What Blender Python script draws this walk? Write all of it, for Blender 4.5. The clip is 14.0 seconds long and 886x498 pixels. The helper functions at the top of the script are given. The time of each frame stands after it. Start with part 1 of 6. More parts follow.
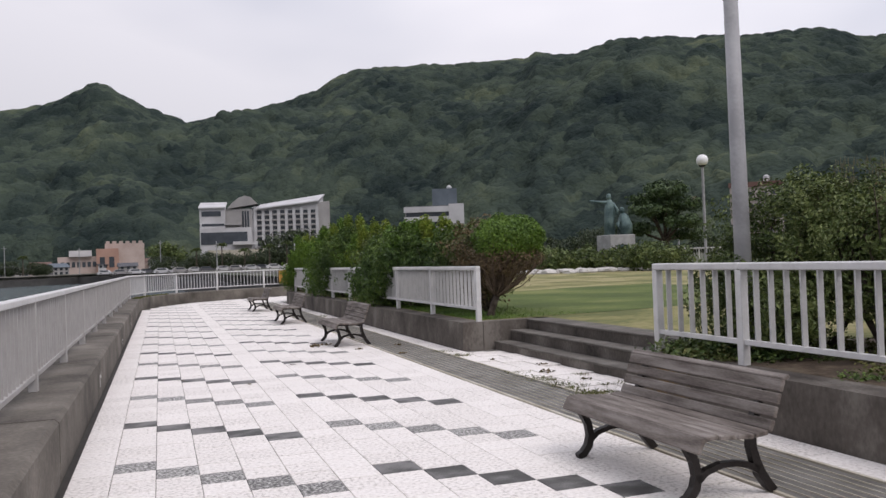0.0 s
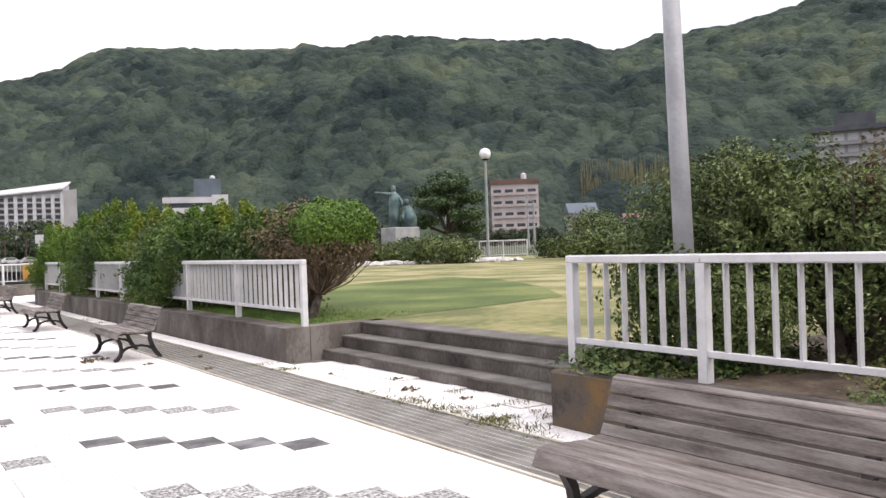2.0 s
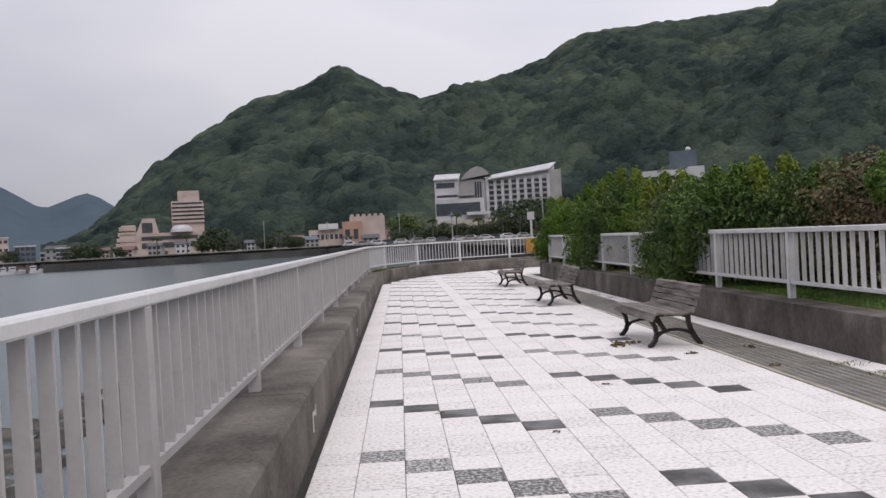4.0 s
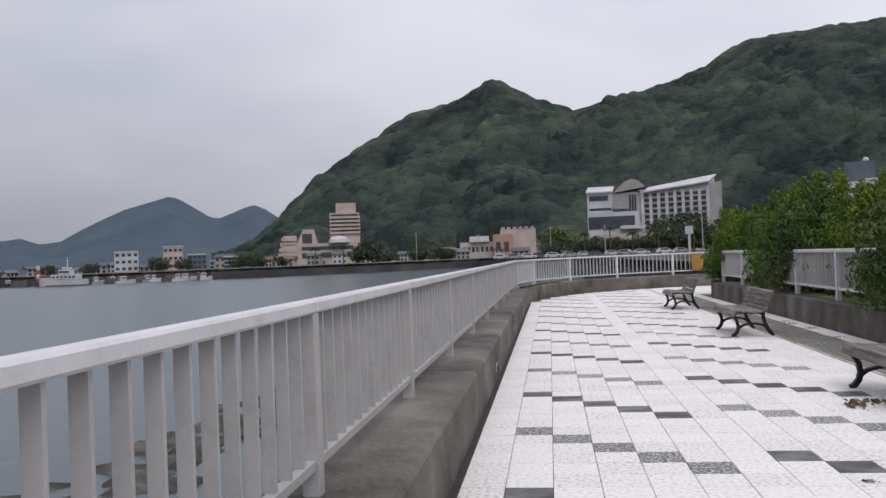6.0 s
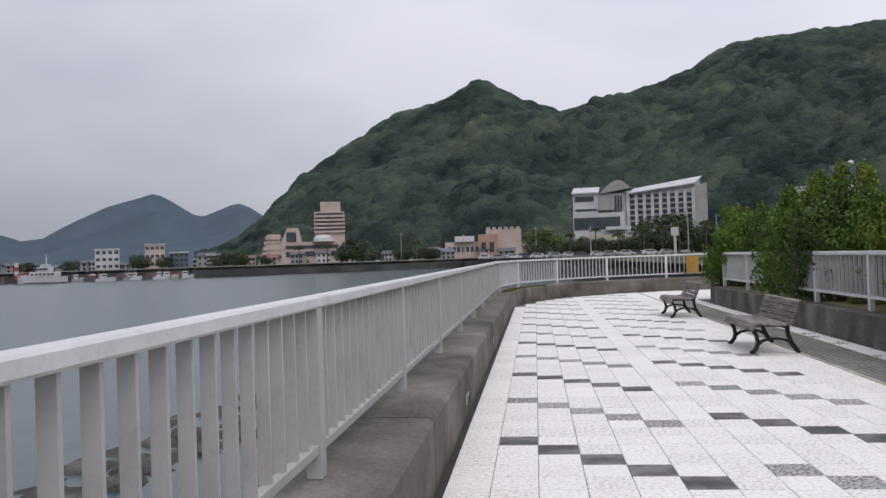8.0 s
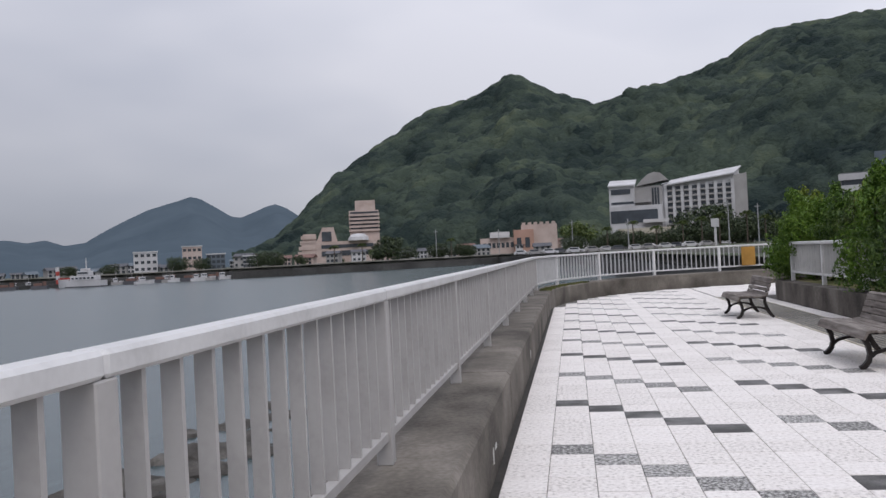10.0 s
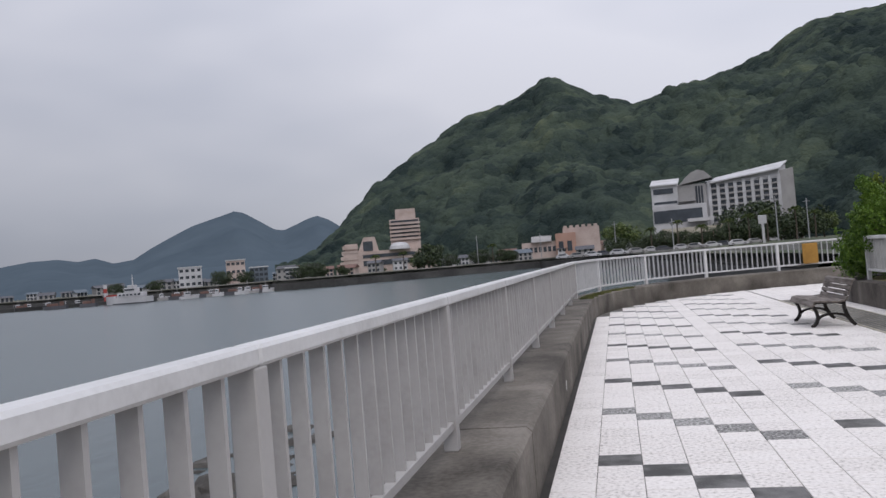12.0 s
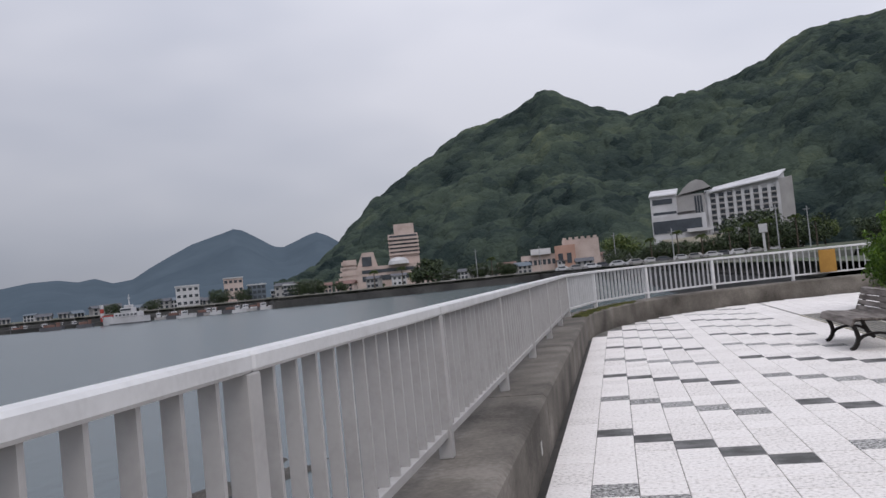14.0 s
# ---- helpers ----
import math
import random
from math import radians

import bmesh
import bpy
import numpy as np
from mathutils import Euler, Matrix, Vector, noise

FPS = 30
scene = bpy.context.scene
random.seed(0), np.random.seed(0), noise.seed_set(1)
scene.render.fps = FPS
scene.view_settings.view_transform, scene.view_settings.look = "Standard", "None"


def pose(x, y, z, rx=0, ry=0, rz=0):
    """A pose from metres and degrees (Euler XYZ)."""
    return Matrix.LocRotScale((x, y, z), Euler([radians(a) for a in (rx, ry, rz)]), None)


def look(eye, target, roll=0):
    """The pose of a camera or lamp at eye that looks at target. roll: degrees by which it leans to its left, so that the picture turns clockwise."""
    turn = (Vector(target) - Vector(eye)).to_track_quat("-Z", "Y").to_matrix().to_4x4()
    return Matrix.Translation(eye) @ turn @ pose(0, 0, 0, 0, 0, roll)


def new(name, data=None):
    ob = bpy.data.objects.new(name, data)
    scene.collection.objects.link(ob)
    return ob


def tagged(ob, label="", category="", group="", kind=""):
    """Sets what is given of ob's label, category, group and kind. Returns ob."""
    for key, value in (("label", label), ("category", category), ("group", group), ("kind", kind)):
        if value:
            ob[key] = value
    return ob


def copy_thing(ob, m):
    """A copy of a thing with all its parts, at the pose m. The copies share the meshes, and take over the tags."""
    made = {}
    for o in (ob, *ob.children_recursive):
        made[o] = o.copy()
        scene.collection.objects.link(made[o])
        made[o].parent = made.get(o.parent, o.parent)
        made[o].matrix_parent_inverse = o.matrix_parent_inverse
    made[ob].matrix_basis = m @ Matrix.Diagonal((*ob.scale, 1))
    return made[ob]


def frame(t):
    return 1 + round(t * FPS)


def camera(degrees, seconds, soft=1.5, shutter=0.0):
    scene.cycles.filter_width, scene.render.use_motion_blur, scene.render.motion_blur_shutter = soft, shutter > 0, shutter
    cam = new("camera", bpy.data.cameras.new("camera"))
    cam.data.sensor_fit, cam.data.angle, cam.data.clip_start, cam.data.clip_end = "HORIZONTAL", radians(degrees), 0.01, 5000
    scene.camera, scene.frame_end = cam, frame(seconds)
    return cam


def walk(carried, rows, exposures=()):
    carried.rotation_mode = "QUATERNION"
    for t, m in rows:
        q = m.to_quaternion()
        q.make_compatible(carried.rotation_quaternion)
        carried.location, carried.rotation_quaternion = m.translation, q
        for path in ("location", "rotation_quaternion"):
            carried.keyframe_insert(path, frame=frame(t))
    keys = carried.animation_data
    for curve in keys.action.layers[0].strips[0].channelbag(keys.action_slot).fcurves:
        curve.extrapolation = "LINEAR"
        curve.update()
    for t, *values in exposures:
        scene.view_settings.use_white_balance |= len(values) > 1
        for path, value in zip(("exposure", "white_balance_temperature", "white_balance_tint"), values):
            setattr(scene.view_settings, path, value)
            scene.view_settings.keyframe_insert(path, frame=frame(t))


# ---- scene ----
LENS = 56.10
cam = camera(LENS, 14.0)
PATH = [
    (0.0, pose(0.371, -10.522, 1.490, 90.68, 2.12, -18.83)),
    (0.5, pose(0.328, -10.071, 1.482, 90.06, 1.03, -43.68)),
    (1.0, pose(0.350, -9.509, 1.479, 89.99, 0.80, -55.23)),
    (1.5, pose(0.364, -8.810, 1.491, 89.75, 1.09, -47.81)),
    (2.0, pose(0.421, -8.136, 1.493, 89.65, 2.02, -34.90)),
    (2.5, pose(0.455, -7.577, 1.468, 89.58, 2.81, -24.71)),
    (3.0, pose(0.448, -6.914, 1.473, 89.23, 2.96, -16.30)),
    (3.5, pose(0.380, -6.284, 1.454, 89.13, 3.03, -8.93)),
    (4.0, pose(0.337, -5.756, 1.447, 89.24, 3.07, -3.04)),
    (6.5, pose(0.336, -2.907, 1.463, 90.77, 2.15, 7.62)),
    (7.0, pose(0.337, -2.442, 1.470, 90.70, 1.77, 6.36)),
    (9.5, pose(0.250, 0.592, 1.426, 90.38, 2.11, 6.57)),
    (10.0, pose(0.218, 1.047, 1.442, 90.45, 2.94, 8.79)),
    (10.5, pose(0.213, 1.541, 1.442, 90.44, 3.26, 10.40)),
    (11.0, pose(0.205, 2.055, 1.435, 90.48, 3.92, 11.10)),
    (11.5, pose(0.197, 2.519, 1.436, 90.68, 4.21, 11.38)),
    (12.0, pose(0.235, 2.980, 1.460, 91.10, 4.68, 11.71)),
    (12.5, pose(0.256, 3.592, 1.442, 91.54, 4.80, 11.74)),
    (13.0, pose(0.287, 4.159, 1.453, 91.94, 5.17, 11.71)),
    (13.5, pose(0.291, 4.677, 1.442, 92.31, 5.26, 11.44)),
    (14.0, pose(0.297, 5.340, 1.436, 92.09, 5.63, 11.73)),
]
EXPOSURES = [(0.0, -0.1, 6700, 16), (0.6, 0.56, 6780, 17), (1.2, 1.06, 6800, 18), (1.8, 0.92, 6850, 17), (2.6, 0.31, 6850, 17), (3.3, -0.03, 6800, 17), (4.0, -0.14, 6650, 16), (7.0, -0.18, 6450, 14), (9.4, -0.13, 6450, 14), (10.3, -0.22, 6430, 14), (14.0, -0.22, 6420, 14)]
walk(cam, PATH, EXPOSURES)

# ---------------------------------------------------------------- world and light
SUN_EL, SUN_AZ = radians(52), radians(150)
world = bpy.data.worlds.new("world")
scene.world = world
world.use_nodes = True
wn, wl = world.node_tree.nodes, world.node_tree.links
wn.clear()
w_out, w_bg = wn.new("ShaderNodeOutputWorld"), wn.new("ShaderNodeBackground")
w_sky = wn.new("ShaderNodeTexSky")
w_sky.sky_type, w_sky.sun_disc = "NISHITA", False
w_sky.sun_elevation, w_sky.sun_rotation = SUN_EL, SUN_AZ
w_co, w_map = wn.new("ShaderNodeTexCoord"), wn.new("ShaderNodeMapping")
w_map.inputs["Scale"].default_value = (1.3, 1.3, 3.2)
w_noise, w_ramp, w_mix, w_gain = wn.new("ShaderNodeTexNoise"), wn.new("ShaderNodeValToRGB"), wn.new("ShaderNodeMix"), wn.new("ShaderNodeMix")
w_noise.inputs["Scale"].default_value, w_noise.inputs["Detail"].default_value, w_noise.inputs["Roughness"].default_value = 1.2, 3.5, 0.5
w_ramp.color_ramp.elements[0].position, w_ramp.color_ramp.elements[0].color = 0.36, (5.6, 6.1, 7.15, 1)
w_ramp.color_ramp.elements[1].position, w_ramp.color_ramp.elements[1].color = 0.66, (9.0, 9.2, 9.85, 1)
w_mix.data_type = "RGBA"
w_mix.inputs["Factor"].default_value = 0.9
wl.new(w_co.outputs["Generated"], w_map.inputs["Vector"])
wl.new(w_map.outputs["Vector"], w_noise.inputs["Vector"])
wl.new(w_noise.outputs["Fac"], w_ramp.inputs["Fac"])
wl.new(w_sky.outputs["Color"], w_mix.inputs["A"])
wl.new(w_ramp.outputs["Color"], w_mix.inputs["B"])
w_sep, w_up, w_east, w_mul = wn.new("ShaderNodeSeparateXYZ"), wn.new("ShaderNodeMath"), wn.new("ShaderNodeMath"), wn.new("ShaderNodeVectorMath")
w_up.operation, w_east.operation, w_mul.operation = "MULTIPLY_ADD", "MULTIPLY_ADD", "SCALE"
w_up.inputs[1].default_value, w_up.inputs[2].default_value = 1.05, 0.64
w_east.inputs[1].default_value = 0.22
wl.new(w_co.outputs["Generated"], w_sep.inputs["Vector"])
wl.new(w_sep.outputs["Z"], w_up.inputs[0])
wl.new(w_sep.outputs["X"], w_east.inputs[0])
wl.new(w_up.outputs[0], w_east.inputs[2])
wl.new(w_mix.outputs["Result"], w_mul.inputs[0])
wl.new(w_east.outputs[0], w_mul.inputs["Scale"])
wl.new(w_mul.outputs["Vector"], w_bg.inputs["Color"])
wl.new(w_bg.outputs["Background"], w_out.inputs["Surface"])
w_bg.inputs["Strength"].default_value = 0.11

sun_data = bpy.data.lights.new("sun", "SUN")
sun_data.energy, sun_data.angle, sun_data.color = 1.2, radians(30), (1.0, 0.97, 0.93)
sun = new("sun", sun_data)
sun.matrix_world = look((0, 0, 60), (-60 * math.cos(SUN_EL) * math.sin(SUN_AZ) / math.sin(SUN_EL), -60 * math.cos(SUN_EL) * math.cos(SUN_AZ) / math.sin(SUN_EL), 0))


# ---------------------------------------------------------------- materials
def material(name, colours, rough=0.8, scale=6.0, fine=60.0, bump=0.3, metal=0.0, dist=0.01, spread=0.12, per_object=0.0, per_island=0.0, stretch=(1, 1, 1), spec=0.35):
    """Two to four base colours mixed by a coarse and a fine noise, with a bump; optional change from piece to piece."""
    m = bpy.data.materials.new(name)
    m.use_nodes = True
    n, l = m.node_tree.nodes, m.node_tree.links
    b = n["Principled BSDF"]
    co, mp = n.new("ShaderNodeTexCoord"), n.new("ShaderNodeMapping")
    mp.inputs["Scale"].default_value = stretch
    geo = n.new("ShaderNodeNewGeometry")
    l.new(geo.outputs["Position"], mp.inputs["Vector"])
    big, small = n.new("ShaderNodeTexNoise"), n.new("ShaderNodeTexNoise")
    big.inputs["Scale"].default_value, big.inputs["Detail"].default_value = scale, 6.0
    small.inputs["Scale"].default_value, small.inputs["Detail"].default_value = fine, 4.0
    add = n.new("ShaderNodeMath")
    add.operation = "MULTIPLY_ADD"
    add.inputs[1].default_value = 0.35
    l.new(mp.outputs["Vector"], big.inputs["Vector"])
    l.new(mp.outputs["Vector"], small.inputs["Vector"])
    l.new(small.outputs["Fac"], add.inputs[0])
    l.new(big.outputs["Fac"], add.inputs[2])
    value = add.outputs[0]
    if per_object or per_island:
        info = n.new("ShaderNodeObjectInfo") if per_object else geo
        more = n.new("ShaderNodeMath")
        more.operation = "MULTIPLY_ADD"
        more.inputs[1].default_value = per_object or per_island
        l.new(info.outputs["Random"] if per_object else geo.outputs["Random Per Island"], more.inputs[0])
        l.new(value, more.inputs[2])
        shift = n.new("ShaderNodeMath")
        shift.operation = "SUBTRACT"
        shift.inputs[1].default_value = 0.5 * (per_object or per_island)
        l.new(more.outputs[0], shift.inputs[0])
        value = shift.outputs[0]
    ramp = n.new("ShaderNodeValToRGB")
    el = ramp.color_ramp.elements
    while len(el) < len(colours):
        el.new(0.5)
    for i, c in enumerate(colours):
        el[i].position = 0.675 - spread + 2 * spread * i / max(1, len(colours) - 1)
        el[i].color = (*c, 1)
    l.new(value, ramp.inputs["Fac"])
    l.new(ramp.outputs["Color"], b.inputs["Base Color"])
    b.inputs["Roughness"].default_value, b.inputs["Metallic"].default_value = rough, metal
    b.inputs["Specular IOR Level"].default_value = spec
    if bump:
        bp = n.new("ShaderNodeBump")
        bp.inputs["Strength"].default_value, bp.inputs["Distance"].default_value = bump, dist
        l.new(add.outputs[0], bp.inputs["Height"])
        l.new(bp.outputs["Normal"], b.inputs["Normal"])
    return m


M_TILE = material("white_paver", [(0.42, 0.39, 0.36), (0.66, 0.622, 0.588), (0.73, 0.692, 0.658), (0.785, 0.75, 0.718)], 0.8, 34, 150, 0.6, dist=0.004, spread=0.2, per_object=0.10)
M_TILES = material("white_pavers", [(0.42, 0.39, 0.36), (0.66, 0.622, 0.588), (0.73, 0.692, 0.658), (0.785, 0.75, 0.718)], 0.8, 34, 150, 0.6, dist=0.004, spread=0.2, per_island=0.10)
M_DARK = material("dark_paver", [(0.055, 0.053, 0.05), (0.10, 0.097, 0.093), (0.17, 0.165, 0.16)], 0.7, 4, 140, 0.3, dist=0.003, per_object=0.1)
M_PEBBLE = material("pebble_paver", [(0.05, 0.048, 0.045), (0.12, 0.115, 0.11), (0.36, 0.35, 0.33), (0.55, 0.54, 0.52)], 0.6, 38, 90, 0.6, dist=0.006, spread=0.16, per_object=0.06)
M_BED = material("joint_mortar", [(0.10, 0.092, 0.082), (0.18, 0.168, 0.15)], 0.95, 3, 40, 0.3)
M_KERB = material("weathered_concrete", [(0.053, 0.046, 0.038), (0.10, 0.088, 0.074), (0.142, 0.126, 0.107), (0.21, 0.188, 0.162)], 0.9, 1.3, 34, 0.45, dist=0.008, spread=0.2)
M_WALL = material("dark_stained_concrete", [(0.036, 0.030, 0.026), (0.078, 0.067, 0.057), (0.116, 0.101, 0.087), (0.185, 0.166, 0.146)], 0.9, 1.6, 30, 0.45, dist=0.008, spread=0.2, stretch=(1, 1, 0.6))
M_STEP = material("step_edge_concrete", [(0.068, 0.06, 0.052), (0.11, 0.10, 0.088), (0.16, 0.148, 0.13)], 0.9, 2.5, 30, 0.4, spread=0.2)
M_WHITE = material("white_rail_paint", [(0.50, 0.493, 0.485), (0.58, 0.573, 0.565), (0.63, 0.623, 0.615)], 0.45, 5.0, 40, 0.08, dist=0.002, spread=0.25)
# same white paint, darkened: shade on sea posts and bars put into the colour
M_RAIL_SHADE = material("shaded_sea_rail_paint", [(0.33, 0.315, 0.302), (0.375, 0.36, 0.346), (0.40, 0.386, 0.372)], 0.5, 5.0, 40, 0.08, dist=0.002, spread=0.25)
M_BENCHWOOD = material("weathered_bench_wood", [(0.062, 0.05, 0.042), (0.12, 0.10, 0.087), (0.18, 0.156, 0.138), (0.245, 0.218, 0.198)], 0.75, 2.2, 30, 0.35, dist=0.004, spread=0.2, stretch=(8, 1, 8), per_object=0.12)
M_IRON = material("dark_cast_iron", [(0.018, 0.015, 0.014), (0.035, 0.03, 0.028)], 0.5, 6, 60, 0.3, metal=0.4)
M_GRATE = material("grey_grating", [(0.085, 0.08, 0.07), (0.135, 0.128, 0.115), (0.19, 0.18, 0.165)], 0.6, 3, 40, 0.2, spread=0.2)
M_EDGE = material("pale_drain_edge", [(0.30, 0.27, 0.20), (0.45, 0.41, 0.33), (0.55, 0.52, 0.45)], 0.8, 2, 30, 0.2, spread=0.2)
M_POLE = material("grey_pole_paint", [(0.23, 0.23, 0.235), (0.30, 0.30, 0.305), (0.34, 0.34, 0.345)], 0.5, 2.5, 30, 0.1, spread=0.2)
M_GRASS = material("lawn_turf", [(0.10, 0.11, 0.035), (0.17, 0.165, 0.06), (0.23, 0.205, 0.09), (0.29, 0.255, 0.13)], 0.95, 0.6, 7, 0.8, dist=0.04, spread=0.13)
M_GRASSDARK = material("green_turf", [(0.052, 0.078, 0.015), (0.088, 0.118, 0.025), (0.15, 0.165, 0.05)], 0.95, 0.5, 14, 0.6, dist=0.03, spread=0.16)
M_SOIL = material("planting_soil", [(0.045, 0.032, 0.022), (0.085, 0.062, 0.043), (0.12, 0.095, 0.065)], 0.97, 3, 30, 0.8, dist=0.03)
M_LAND = material("far_ground", [(0.035, 0.05, 0.022), (0.07, 0.08, 0.045), (0.12, 0.115, 0.09)], 0.95, 0.03, 0.6, 0.2)
M_SEA = material("sea_water", [(0.03, 0.05, 0.055), (0.05, 0.072, 0.076)], 0.24, 0.02, 0.5, 0.6, dist=0.5, spread=0.2, stretch=(1, 0.35, 1), spec=0.42)
M_BARK = material("bark", [(0.035, 0.026, 0.02), (0.075, 0.058, 0.045), (0.11, 0.09, 0.072)], 0.95, 8, 50, 0.8, dist=0.01)
M_TIMBER = material("grey_brown_timber", [(0.135, 0.117, 0.112), (0.205, 0.182, 0.175), (0.27, 0.243, 0.235)], 0.8, 2.5, 26, 0.3, spread=0.2, stretch=(3, 3, 1))
M_SHINGLE = material("brown_shingle", [(0.10, 0.062, 0.042), (0.165, 0.108, 0.074), (0.225, 0.155, 0.110)], 0.85, 2.5, 20, 0.4, spread=0.2, per_object=0.15, per_island=0.15)
M_PEDESTAL = material("pale_concrete", [(0.32, 0.305, 0.28), (0.46, 0.44, 0.41), (0.53, 0.51, 0.48)], 0.85, 2.5, 30, 0.3, spread=0.2)
M_RUSTY = material("rust_stained_concrete", [(0.055, 0.047, 0.04), (0.095, 0.08, 0.066), (0.125, 0.088, 0.054), (0.18, 0.105, 0.045)], 0.9, 3.2, 30, 0.4, spread=0.17)
M_RUST = material("rusty_iron", [(0.10, 0.05, 0.035), (0.17, 0.085, 0.055)], 0.8, 8, 60, 0.4)
M_BRONZE = material("green_bronze", [(0.05, 0.085, 0.085), (0.09, 0.14, 0.14), (0.13, 0.19, 0.18)], 0.6, 2, 12, 0.3, metal=0.2)
M_STONE = material("plinth_stone", [(0.25, 0.25, 0.24), (0.36, 0.36, 0.35)], 0.8, 2, 20, 0.3)
M_ROCK = material("shore_rock", [(0.024, 0.022, 0.019), (0.055, 0.05, 0.044), (0.12, 0.112, 0.10)], 0.9, 1.2, 14, 0.7, dist=0.04, spread=0.2)
M_BWHITE = material("white_facade", [(0.40, 0.395, 0.40), (0.47, 0.465, 0.47), (0.53, 0.525, 0.53)], 0.8, 0.15, 2, 0, spread=0.2)
M_BPINK = material("pink_facade", [(0.36, 0.28, 0.245), (0.45, 0.36, 0.32), (0.51, 0.42, 0.38)], 0.8, 0.15, 2, 0, spread=0.2)
M_FLATS = material("pale_pink_render", [(0.36, 0.305, 0.285), (0.43, 0.37, 0.35), (0.48, 0.42, 0.40)], 0.8, 0.15, 2, 0, spread=0.2)
M_BORANGE = material("orange_facade", [(0.36, 0.215, 0.165), (0.43, 0.27, 0.21)], 0.8, 0.15, 2, 0, spread=0.2)
M_BGREY = material("grey_facade", [(0.26, 0.25, 0.245), (0.34, 0.33, 0.32)], 0.8, 0.15, 2, 0, spread=0.2)
M_BROOF = material("dark_roof", [(0.06, 0.062, 0.07), (0.10, 0.10, 0.11)], 0.7, 0.3, 3, 0, spread=0.2)
M_BRED = material("red_roof", [(0.12, 0.065, 0.052), (0.17, 0.095, 0.078)], 0.7, 0.3, 3, 0, spread=0.2)
M_BBLUE = material("blue_cladding", [(0.085, 0.105, 0.125), (0.12, 0.145, 0.17)], 0.7, 0.3, 3, 0, spread=0.2)
M_BGLASS = material("window_glass", [(0.03, 0.036, 0.043), (0.055, 0.064, 0.075)], 0.12, 0.2, 3, 0, spread=0.2, spec=0.5)
M_YELLOW = material("yellow_sign", [(0.27, 0.14, 0.025), (0.34, 0.18, 0.035)], 0.6, 3, 20, 0.05)
M_SEAWALL = material("far_seawall_concrete", [(0.024, 0.024, 0.023), (0.044, 0.043, 0.041), (0.07, 0.068, 0.064)], 0.9, 0.08, 1.0, 0.2, spread=0.2)
M_BANK = material("bank_grass_and_concrete", [(0.09, 0.095, 0.07), (0.17, 0.165, 0.145), (0.27, 0.262, 0.24)], 0.9, 0.12, 1.2, 0.2, spread=0.2, stretch=(1, 1, 3))
M_GUTTER = material("dark_gutter", [(0.02, 0.018, 0.015), (0.045, 0.04, 0.034)], 0.7, 5, 40, 0.4, spread=0.2)
# white fence paint with the shade on the bars' sides mixed into the colour
M_BAR_SHADE = material("shaded_fence_bar_paint", [(0.40, 0.395, 0.39), (0.46, 0.455, 0.45), (0.50, 0.495, 0.49)], 0.5, 5.0, 40, 0.08, dist=0.002, spread=0.25)
M_REDHULL = material("red_paint", [(0.28, 0.04, 0.03), (0.38, 0.06, 0.05)], 0.5, 1, 10, 0)
M_MOSS = material("moss_weeds", [(0.05, 0.06, 0.02), (0.10, 0.11, 0.035), (0.17, 0.16, 0.06)], 0.95, 6, 60, 0.6, dist=0.02, spread=0.18, per_island=0.2)


